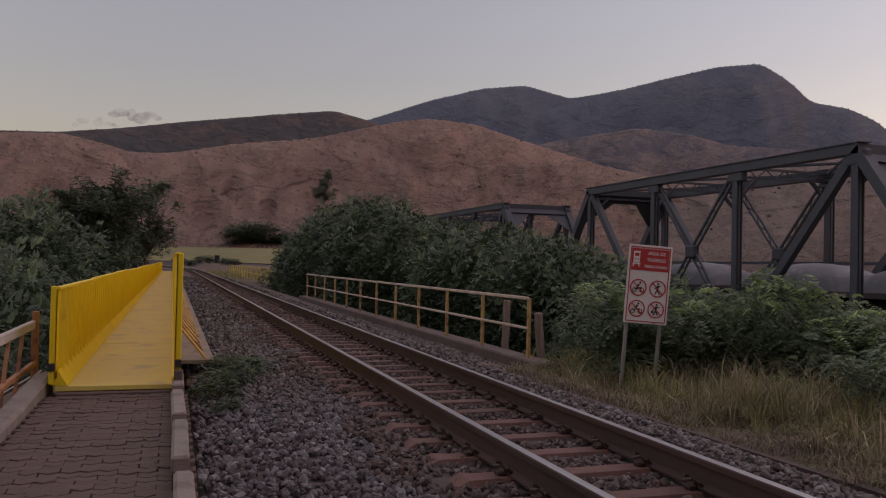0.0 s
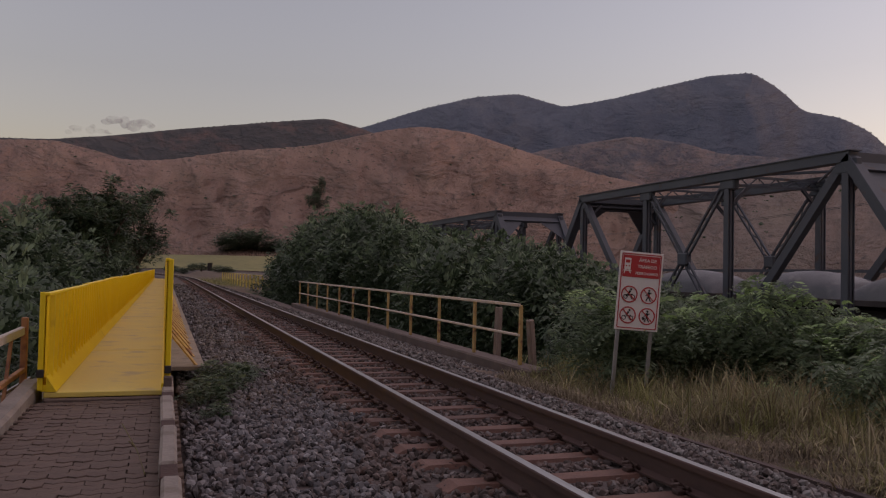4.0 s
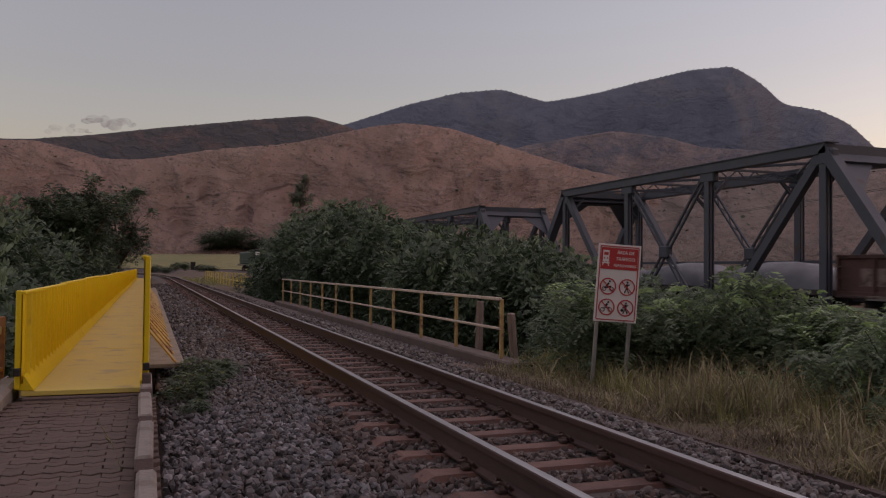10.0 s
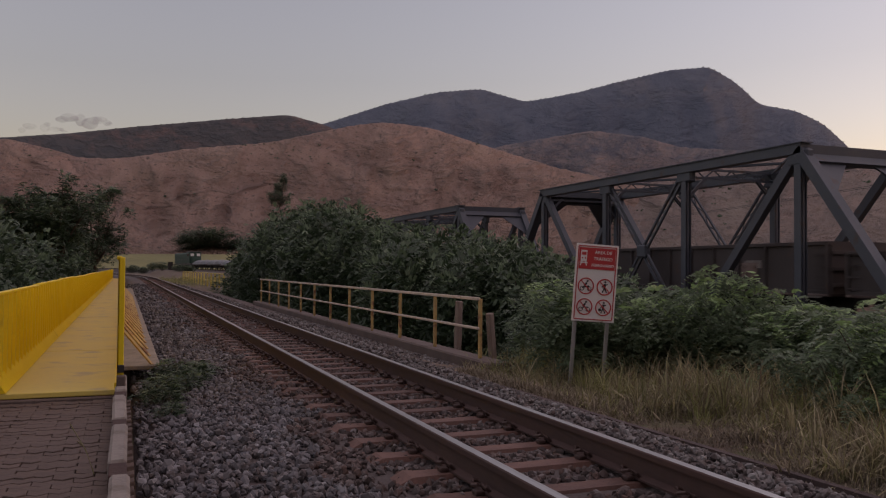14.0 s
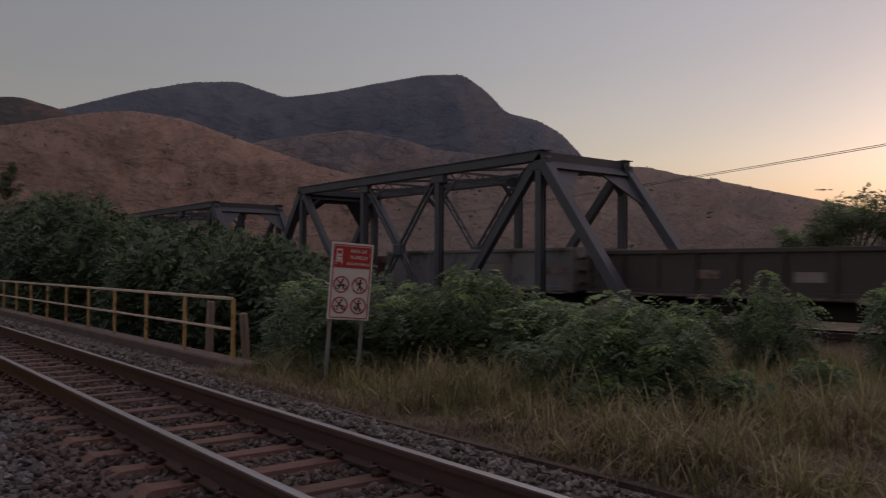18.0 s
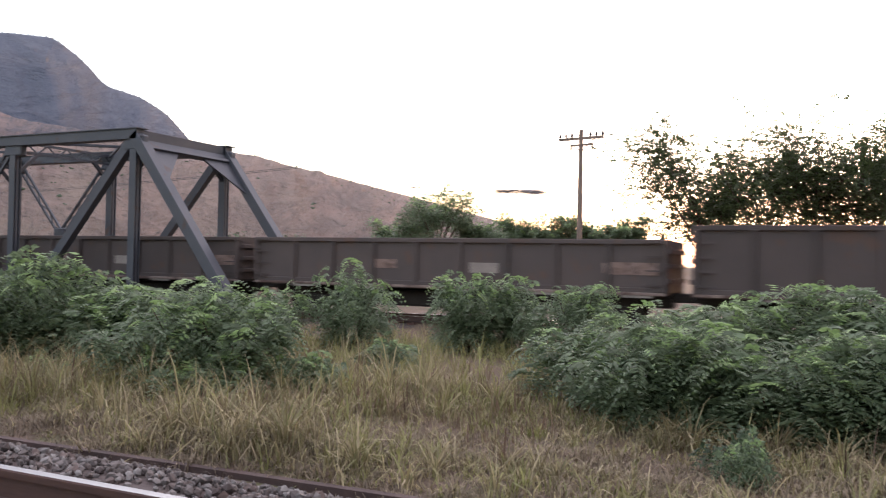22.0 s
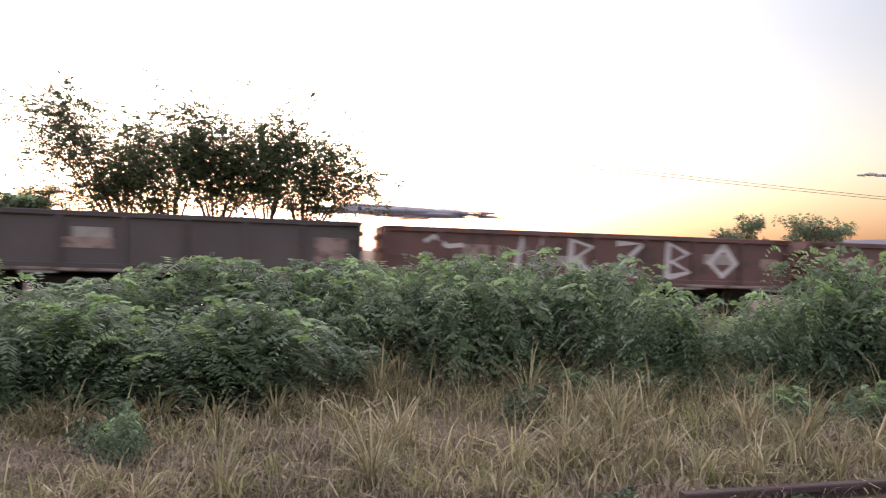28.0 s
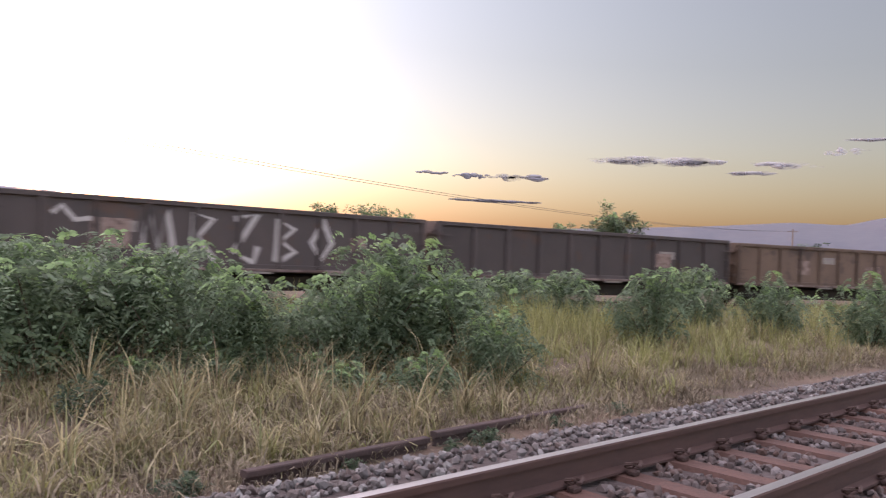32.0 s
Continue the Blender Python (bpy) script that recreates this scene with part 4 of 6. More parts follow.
part("post", B().box((-0.235, 0.02, 0.10), (0.045, 0.045, 1.62), bev=0.004), M["galv"], sg, m=SIGN_M)
part("post", B().box((0.215, 0.02, 0.10), (0.045, 0.045, 1.62), bev=0.004), M["galv"], sg, m=SIGN_M)
panel = part("panel", sb((0, -0.012, SZ + SH / 2), (SW, 0.012, SH), 0.003), M["white"], sg, m=SIGN_M)


def flat(name, b, material, label=""):
    return part(name, b, material, panel, label)


YF = -0.0215
b = B()
for c, s in (((0, YF, SZ + 0.03), (SW - 0.06, 0.003, 0.012)), ((0, YF, SZ + SH - 0.03), (SW - 0.06, 0.003, 0.012)), ((-SW / 2 + 0.03, YF, SZ + SH / 2), (0.012, 0.003, SH - 0.072)), ((SW / 2 - 0.03, YF, SZ + SH / 2), (0.012, 0.003, SH - 0.072))):
    b.box(c, s)
flat("border", b, M["red"])
flat("header", sb((0, YF, SZ + SH - 0.19), (SW - 0.084, 0.003, 0.285)), M["red"], "red header field")


def words(txt, x, z, size, mtl):
    cu = bpy.data.curves.new("lettering", "FONT")
    cu.body, cu.size, cu.align_x, cu.extrude, cu.offset = txt, size, "CENTER", 0.001, 0.0006
    tmp = bpy.data.objects.new("lettering", cu)
    scene.collection.objects.link(tmp)
    me = bpy.data.meshes.new_from_object(tmp.evaluated_get(bpy.context.evaluated_depsgraph_get()))
    bpy.data.objects.remove(tmp)
    me.materials.clear()
    me.materials.append(mtl)
    part("lettering", me, None, panel, m=pose(x, YF - 0.003, z, 90, 0, 0))


for txt, z in (("ÁREA DE", SZ + SH - 0.125), ("TRÁFEGO", SZ + SH - 0.21), ("FERROVIÁRIO", SZ + SH - 0.295)):
    words(txt, 0.082, z, 0.06 if txt[0] != "F" else 0.05, M["white"])
b = B()
b.box((-0.185, YF - 0.002, SZ + SH - 0.16), (0.085, 0.003, 0.15), bev=0.001)
b.box((-0.185, YF - 0.002, SZ + SH - 0.25), (0.11, 0.003, 0.016))
b.beam((-0.205, YF - 0.002, SZ + SH - 0.235), (-0.23, YF - 0.002, SZ + SH - 0.29), 0.012, 0.003, up=(0, 1, 0))
b.beam((-0.165, YF - 0.002, SZ + SH - 0.235), (-0.14, YF - 0.002, SZ + SH - 0.29), 0.012, 0.003, up=(0, 1, 0))
flat("train_symbol", b, M["white"], "white train symbol")
b = B()
b.box((-0.185, YF - 0.005, SZ + SH - 0.13), (0.06, 0.003, 0.04))
b.disc((-0.205, YF - 0.005, SZ + SH - 0.19), (0, 1, 0), 0.01, 0.003, 10).disc((-0.165, YF - 0.005, SZ + SH - 0.19), (0, 1, 0), 0.01, 0.003, 10)
flat("train_window", b, M["red"])


def ring(b, cx, cz, r, w, y):
    n = 28
    k = len(b.v)
    for i in range(n):
        a = 2 * math.pi * i / n
        for q in (r - w, r):
            for yy in (y, y + 0.003):
                b.v.append((cx + q * math.cos(a), yy, cz + q * math.sin(a)))
    for i in range(n):
        p, q = k + 4 * i, k + 4 * ((i + 1) % n)
        b.f += [(p, q, q + 2, p + 2), (p + 2, q + 2, q + 3, p + 3), (p + 1, p, q, q + 1)]
        b.m += [0, 0, 0]


for gx in (-0.13, 0.13):
    for gz in (0.47, 0.195):
        cx, cz = gx, SZ + gz
        pic = B()
        y = YF - 0.001
        if gx < 0:
            ring(pic, cx - 0.05, cz - 0.035, 0.03, 0.009, y)
            ring(pic, cx + 0.05, cz - 0.035, 0.03, 0.009, y)
            pic.beam((cx - 0.05, y, cz - 0.02), (cx + 0.045, y, cz + 0.0), 0.02 if gz > 0.3 else 0.01, 0.003, up=(0, 1, 0))
            pic.beam((cx - 0.02, y, cz), (cx + 0.01, y, cz + 0.045), 0.025, 0.003, up=(0, 1, 0))
            pic.disc((cx + 0.02, y, cz + 0.065), (0, 1, 0), 0.014, 0.003, 10)
        else:
            pic.beam((cx, y, cz - 0.01), (cx, y, cz + 0.045), 0.028, 0.003, up=(0, 1, 0))
            pic.beam((cx, y, cz - 0.01), (cx - 0.03, y, cz - 0.075), 0.014, 0.003, up=(0, 1, 0))
            pic.beam((cx, y, cz - 0.01), (cx + 0.03, y, cz - 0.075), 0.014, 0.003, up=(0, 1, 0))
            pic.beam((cx - 0.04, y, cz + 0.0), (cx + 0.04, y, cz + 0.04), 0.012, 0.003, up=(0, 1, 0))
            pic.disc((cx + 0.005, y, cz + 0.065), (0, 1, 0), 0.014, 0.003, 10)
            if gz < 0.3:
                pic.disc((cx - 0.045, y, cz - 0.03), (0, 1, 0), 0.02, 0.003, 12)
        flat("pictogram", pic, M["black"], "black pictogram")
        rg = B()
        ring(rg, cx, cz, 0.112, 0.016, YF - 0.003)
        rg.beam((cx - 0.07, YF - 0.0045, cz + 0.07), (cx + 0.07, YF - 0.0045, cz - 0.07), 0.013, 0.003, up=(0, 1, 0))
        flat("ban_ring", rg, M["red"], "red ring and slash")


# ---- truss bridge ----
def lattice(b, a, c, w, up, n, bar=0.05, flange=0.09):
    """Two flanges w apart from a to c, laced zigzag."""
    a, c = Vector(a), Vector(c)
    d = (c - a).normalized()
    side = Vector(up)
    for s in (-1, 1):
        b.beam(a + side * s * w / 2, c + side * s * w / 2, flange, flange, up=d.cross(side))
    for i in range(n):
        p, q = a.lerp(c, i / n), a.lerp(c, (i + 1) / n)
        s = 1 if i % 2 else -1
        b.beam(p + side * s * w / 2, q - side * s * w / 2, bar, 0.02, up=d.cross(side))


def truss(name, ys, top, bot, xs, label):
    """Pratt through truss: ys foot, upper points, foot; both planes xs."""
    t = thing(name, pose(0, 0, 0), label, "truss bridge")
    for x in xs:
        part("bottom_chord", B().beam((x, ys[0], bot), (x, ys[-1], bot), 0.36, 0.42, bev=0.01), M["truss"], t)
        part("top_chord", B().beam((x, ys[1] - 0.2, top), (x, ys[-2] + 0.2, top), 0.40, 0.34, bev=0.012), M["truss"], t)
        part("cover_plate", B().beam((x, ys[1] - 0.3, top + 0.185), (x, ys[-2] + 0.3, top + 0.185), 0.5, 0.03), M["truss"], t)
        for i, j in ((0, 1), (len(ys) - 1, len(ys) - 2)):
            part("end_post", B().beam((x, ys[i], bot), (x, ys[j], top), 0.40, 0.36, up=(0, 1, 0), bev=0.012), M["truss"], t)
        for y in ys[1:-1]:
            b = B().beam((x, y, bot), (x, y, top), 0.10, 0.26, up=(0, 1, 0))
            b.beam((x - 0.12, y, bot), (x - 0.12, y, top), 0.035, 0.28, up=(0, 1, 0))
            b.beam((x + 0.12, y, bot), (x + 0.12, y, top), 0.035, 0.28, up=(0, 1, 0))
            part("vertical", b, M["truss"], t)
            part("gusset", B().box((x, y, top - 0.28), (0.3, 0.85, 0.5), bev=0.05), M["truss"], t)
            part("gusset", B().box((x, y, bot + 0.28), (0.3, 0.8, 0.5), bev=0.05), M["truss"], t)
        n = len(ys)
        # outer panels: one solid diagonal from the hip; middle panel: two laced ones that cross
        for ya, mid in ((ys[1], ys[2]), (ys[n - 2], ys[n - 3])):
            part("diagonal", B().beam((x, ya, top), (x, mid + (0.26 if mid > ya else -0.26) * (-1), bot), 0.26, 0.30, up=(0, 1, 0)), M["truss"], t)
        for i in range(2, n - 3):
            part("gusset", B().box((x, (ys[i] + ys[i + 1]) / 2, (top + bot) / 2), (0.31, 0.62, 0.52), bev=0.05), M["truss"], t)
            for ya, mid in ((ys[i], ys[i + 1]), (ys[i + 1], ys[i])):
                b = B()
                d = Vector((0, mid - ya, bot - top)).normalized()
                lattice(b, (x, ya, top), (x, mid, bot), 0.24, d.cross(Vector((1, 0, 0))), 14, 0.05, 0.085)
                part("laced_diagonal", b, M["truss"], t, "laced counter brace")
    x0, x1 = xs
    for i, y in enumerate(ys[1:-1]):
        b = B()
        lattice(b, (x0, y, top - 0.15), (x1, y, top - 0.15), 0.34, (0, 0, 1), 10)
        part("top_strut", b, M["truss"], t, "laced cross strut")
        part("knee_brace", B().beam((x0, y, top - 1.2), (x0 + 1.0, y, top - 0.25), 0.12, 0.12), M["truss"], t)
        part("knee_brace", B().beam((x1, y, top - 1.2), (x1 - 1.0, y, top - 0.25), 0.12, 0.12), M["truss"], t)
    for i in range(1, len(ys) - 2):
        for xa, xb in ((x0, x1), (x1, x0)):
            b = B()
            a, c = Vector((xa, ys[i], top)), Vector((xb, ys[i + 1], top))
            d = (c - a).normalized()
            lattice(b, a, c, 0.22, d.cross(Vector((0, 0, 1))), 12, 0.04, 0.07)
            part("lateral_brace", b, M["truss"], t, "laced top lateral")
    for i, j in ((0, 1), (len(ys) - 1, len(ys) - 2)):
        d = Vector((0, ys[i] - ys[j], bot - top)).normalized()
        p = Vector((0, ys[j], top)) + d * 0.26
        b = B().beam((x0, p.y, p.z), (x1, p.y, p.z), 0.06, 0.5, up=d)
        b.beam((x0, ys[j], top), (x1, ys[j], top), 0.3, 0.3)
        q = Vector((0, ys[j], top)) + d * 0.54
        b.beam((x0, q.y, q.z), (x1, q.y, q.z), 0.2, 0.12, up=d)
        for xa, s in ((x0, 1), (x1, -1)):
            e, g = Vector((0, ys[j], top)) + d * 2.25, Vector((0, ys[j], top)) + d * 0.2
            b.add([(xa, e.y, e.z), (xa, g.y, g.z), (xa + s * 1.95, g.y, g.z), (xa, e.y + 0.09, e.z), (xa, g.y + 0.09, g.z), (xa + s * 1.95, g.y + 0.09, g.z)], [(0, 1, 2), (5, 4, 3), (0, 2, 5, 3), (0, 3, 4, 1)])
        part("portal_frame", b, M["truss"], t, "deep plated portal frame")
    part("mid_strut", B().beam((x1, ys[1], 1.62), (x1, ys[-2], 1.62), 0.08, 0.12), M["truss"], t)
    for y in np.linspace(ys[0], ys[-1], 2 * (len(ys) - 1) + 1):
        part("floor_beam", B().box(((x0 + x1) / 2, float(y), bot - 0.1), (x1 - x0, 0.25, 0.55)), M["truss"], t)
    for x in (TRACK2_X - 0.8, TRACK2_X + 0.8):
        part("stringer", B().box((x, (ys[0] + ys[-1]) / 2, bot - 0.02), (0.22, ys[-1] - ys[0], 0.38)), M["truss"], t)
    part("walk_rail", B().beam((x0 - 0.6, ys[0], bot + 1.1), (x0 - 0.6, ys[-1], bot + 1.1), 0.05, 0.06).beam((x0 - 0.6, ys[0], bot + 0.6), (x0 - 0.6, ys[-1], bot + 0.6), 0.04, 0.05), M["truss"], t)
    return t


truss("truss_bridge", [15.72, 20.5, 26.28, 31.9, 37.75, 42.5], 5.16, -1.15, (19.8, 24.2), "dark steel through-truss railway bridge with portal frames and laced bracing")
truss("truss_bridge", [44.5, 49.28, 55.0, 60.6, 66.5, 71.25], 5.16, -1.15, (19.8, 24.2), "second dark steel truss span half hidden by bushes")
for y in (15.0, 43.5, 72.1):
    setting("pier_wall", B().box((22, y, -2.9), (7.5, 1.6, 3.0), bev=0.05), M["concrete"], "concrete bridge pier", "pier")

# ---- far track ----
tr2 = thing("far_railway_track", pose(0, 0, 0), "second railway track on a low bank and over the truss bridge", "railway track")


def along2(s0, s1, off, z, step=3.0):
    n, out = int((s1 - s0) / step), []
    for i in range(n + 1):
        x, y, a = track2(s0 + (s1 - s0) * i / n)
        sd = Vector((math.cos(a), -math.sin(a), 0))
        out.append((Vector((x, y, z + rise2(s0 + (s1 - s0) * i / n))) + sd * off, sd))
    return out


for off in (-0.535, 0.535):
    part("rail", rail_mesh(along2(-260, 385, off, TRACK2_Z)), [M["rail"], M["railhead"]], tr2)
bk = B()
bk.sweep([(-3.2, -0.75), (-1.9, -0.22), (1.9, -0.22), (3.2, -0.75)], along2(-260, 14.5, 0, TRACK2_Z), closed=False)
part("bank", bk, M["ballast"], tr2, "low ballast bank")
bk = B()
bk.sweep([(-5.5, -2.6), (-1.9, -0.22), (1.9, -0.22), (5.5, -2.6)], along2(72.5, 385, 0, TRACK2_Z), closed=False)
part("bank", bk, M["ballast"], tr2, "low ballast bank")
TIE_ME = B().box((0, 0, 0), (2.1, 0.24, 0.12), bev=0.015).mesh("sleeper", M["sleeper"])
for i in range(290):
    x, y, a = track2(-75 + i * 0.6)
    part("sleeper", TIE_ME, None, tr2, m=pose(x, y, TRACK2_Z - 0.24 + rise2(-75 + i * 0.6), 0, 0, -math.degrees(a)))

# ---- train ----
SPEED, T_REF = 9.3, 22.0


def bogie(b, y):
    for sx in (-1, 1):
        b.box((sx * 0.78, y, 0.46), (0.12, 1.9, 0.2), bev=0.03)
        b.box((sx * 0.78, y, 0.36), (0.14, 0.6, 0.34), bev=0.03)
    b.box((0, y, 0.55), (1.6, 0.4, 0.22))


def wagon_running(w, L, deck_z):
    for y in (-L / 2 + 2.2, L / 2 - 2.2):
        b = B()
        bogie(b, y)
        part("bogie", b, M["bogie"], w)
        for dy in (-0.78, 0.78):
            b = B().tube([(-0.62, y + dy, 0.43), (0.62, y + dy, 0.43)], 0.08, 8)
            for sx in (-1, 1):
                b.disc((sx * 0.535, y + dy, 0.43), (1, 0, 0), 0.43, 0.12, 18)
            part("wheelset", b, M["bogie"], w)
    part("centre_sill", B().box((0, 0, deck_z - 0.22), (0.6, L - 0.5, 0.42)), M["bogie"], w)
    part("brake_gear", B().box((0.1, 0, deck_z - 0.42), (1.5, L - 7.6, 0.46), bev=0.05), M["bogie"], w, "grimy brake cylinders and rods under the floor")
    for s in (-1, 1):
        part("coupler", B().box((0, s * (L / 2 - 0.1), 0.8), (0.25, 0.75, 0.25), bev=0.03), M["bogie"], w)


def ribbon(pts, width, x):
    """One flat brush stroke through (y, z) points on a wall that faces -x."""
    b, q = B(), [Vector(p) for p in pts]
    for i, p in enumerate(q):
        d = (q[min(i + 1, len(q) - 1)] - q[max(i - 1, 0)]).normalized()
        side = Vector((-d.y, d.x)) * width / 2
        for o in (x, x - 0.008):
            b.v += [(o, p.x + side.x, p.y + side.y), (o, p.x - side.x, p.y - side.y)]
    for i in range(len(q) - 1):
        k = 4 * i
        b.f += [(k + 2, k + 3, k + 7, k + 6), (k, k + 2, k + 6, k + 4), (k + 3, k + 1, k + 5, k + 7)]
    b.f += [(0, 1, 3, 2), (4 * len(q) - 4, 4 * len(q) - 2, 4 * len(q) - 1, 4 * len(q) - 3)]
    b.m = [0] * len(b.f)
    return b


def gondola(name, L, H, paint, label, ribs=9, art=0, width=2.75, plates=1, seed=0):
    """An open ore wagon: L over the ends, H to the rim above the rail."""
    w = thing(name, pose(0, 0, -50), label, "wagon", "wagons of the freight train")
    rg = random.Random(seed)
    z0, body = 0.95, L - 0.5
    hw = width / 2
    for sx in (-1, 1):
        part("side_wall", B().box((sx * hw, 0, (z0 + H) / 2), (0.06, body, H - z0)), paint, w)
        part("top_rim", B().box((sx * (hw + 0.03), 0, H - 0.06), (0.16, body + 0.06, 0.13), bev=0.015), paint, w)
        part("side_sill", B().box((sx * (hw + 0.02), 0, z0 + 0.02), (0.13, body + 0.02, 0.22), bev=0.015), paint, w)
        part("sill_lip", B().box((sx * (hw + 0.1), 0, z0 - 0.03), (0.05, body, 0.07), bev=0.008), M["sill"], w, "chalky worn lip along the sill")
        for i in range(ribs + 1):
            y = -body / 2 + 0.06 + (body - 0.12) * i / ribs
            part("rib", B().box((sx * (hw + 0.075), y, (z0 + H) / 2 - 0.03), (0.10, 0.12, H - z0 - 0.12), bev=0.015), paint, w)
    for sy in (-1, 1):
        part("end_wall", B().box((0, sy * body / 2, (z0 + H) / 2), (width - 0.07, 0.06, H - z0)), paint, w)
        for k in range(4):
            part("step_iron", B().box((-hw - 0.15, sy * (body / 2 - 0.28), z0 + 0.2 + k * 0.36), (0.05, 0.42, 0.035)), paint, w)
        for k in range(3):
            part("end_stiffener", B().box((0, sy * (body / 2 + 0.06), z0 + 0.3 + k * (H - z0 - 0.4) / 2.5), (width - 0.1, 0.08, 0.12), bev=0.01), paint, w)
    part("floor_pan", B().box((0, 0, z0 - 0.02), (width - 0.07, body, 0.1)), M["bogie"], w)
    wagon_running(w, L, z0)
    bay = body / ribs
    for i in range(plates):
        y = -body / 2 + bay * (rg.randrange(ribs) + 0.5)
        part("marking_plate", B().box((-hw - 0.036, y, z0 + (H - z0) * rg.uniform(0.4, 0.7)), (0.012, bay * 0.6, 0.28)), M["plate"], w, "faded white marking plate")
    for i in range(5):
        y = -body / 2 + bay * (i * ribs / 5 + 0.5)
        part("hatch_tag", B().box((-hw - 0.09, y, z0 - 0.06), (0.012, 0.8, 0.14)), M["plate"], w, "pale worn tag")
    if art:
        zc, h, wd = z0 + (H - z0) * 0.47, (H - z0) * 0.4, bay * 0.42
        y = body * 0.27
        # a scribble and a filled block, then five tall letter-like strokes and a square
        part("graffiti", ribbon([(y + wd * 2.6, zc + h * 0.6), (y + wd * 2.2, zc + h * 0.9), (y + wd * 1.6, zc + h * 0.4), (y + wd * 0.9, zc + h * 0.5)], 0.12, -hw - 0.04), M["graffiti"], w, "pale spray-painted strokes")
        part("graffiti", ribbon([(y + wd * 0.9, zc), (y - wd * 0.9, zc)], h * 1.1, -hw - 0.036), M["graffiti_dull"], w, "faded block of pale paint")
        glyphs = ([(-1, -1), (-0.6, 1), (0.0, -0.5), (0.5, 1), (1, -0.8)], [(-0.7, -1), (-0.6, 1), (0.6, 0.7), (-0.4, 0.0), (0.9, -1)], [(-0.8, 0.9), (0.8, 1), (-0.8, -0.5), (0.6, -1), (0.9, -0.3)],
                  [(-0.6, -1), (-0.5, 1), (0.7, 0.5), (-0.3, 0.0), (0.8, -0.5), (-0.5, -0.9)], [(0, 1), (0.8, 0), (0, -0.7), (-0.8, 0), (0.1, 0.95)])
        for k in range(art):
            y -= bay * 0.95
            g = glyphs[k % 5]
            part("graffiti", ribbon([(y - a * wd * 0.8, zc + c * h * rg.uniform(0.85, 1.05)) for a, c in g], 0.17, -hw - 0.04), M["graffiti"], w, "pale spray-painted strokes")
        part("graffiti", ribbon([(y - bay * 0.8, zc), (y - bay * 0.8 - 0.5, zc)], h * 0.6, -hw - 0.036), M["graffiti_dull"], w, "faded square of pale paint")
    else:
        for i in range(rg.randrange(1, 4)):
            y = body * rg.uniform(-0.42, 0.42)
            part("graffiti", ribbon([(y, z0 + (H - z0) * 0.45), (y - bay * rg.uniform(0.3, 0.9), z0 + (H - z0) * 0.45)], (H - z0) * rg.uniform(0.15, 0.5), -hw - 0.037), M["graffiti_dull"], w, "faded worn patch of paint")
    return w


def covered(name, L, label, seed=0):
    """A low wagon with humps under a black tarpaulin."""
    w = thing(name, pose(0, 0, -50), label, "wagon", "wagons of the freight train")
    z0 = 1.0
    part("deck", B().box((0, 0, z0), (2.6, L - 0.7, 0.2), bev=0.02), M["wagon_dark"], w)
    wagon_running(w, L, z0)
    n, m = 26, 13
    body = L - 1.0
    for s in (-1, 1):
        b = B()
        for i in range(n + 1):
            u = i / n
            fall = min(1, math.sin(math.pi * min(max(u, 0.0), 1.0)) ** 0.35 + 0.02)
            for j in range(m):
                a = math.pi * j / (m - 1)
                r = 1.0 + 0.07 * noise.noise((u * 5, j * 0.5, seed + s)) + 0.04 * abs(noise.noise((u * 14 + j * 0.4, j * 0.9, seed - s)))
                b.v.append((-math.cos(a) * 1.28 * r, s * body / 4 + (u - 0.5) * body / 2 * 0.98, z0 + 0.1 + fall * (0.95 * math.sin(a) ** 0.6) * r))
        b.f = [(i * m + j, i * m + j + 1, (i + 1) * m + j + 1, (i + 1) * m + j) for i in range(n) for j in range(m - 1)]
        b.m = [0] * len(b.f)
        part("tarpaulin", b, M["tank"], w, "grey-black tarpaulin over a rounded load", smooth=True)
    return w


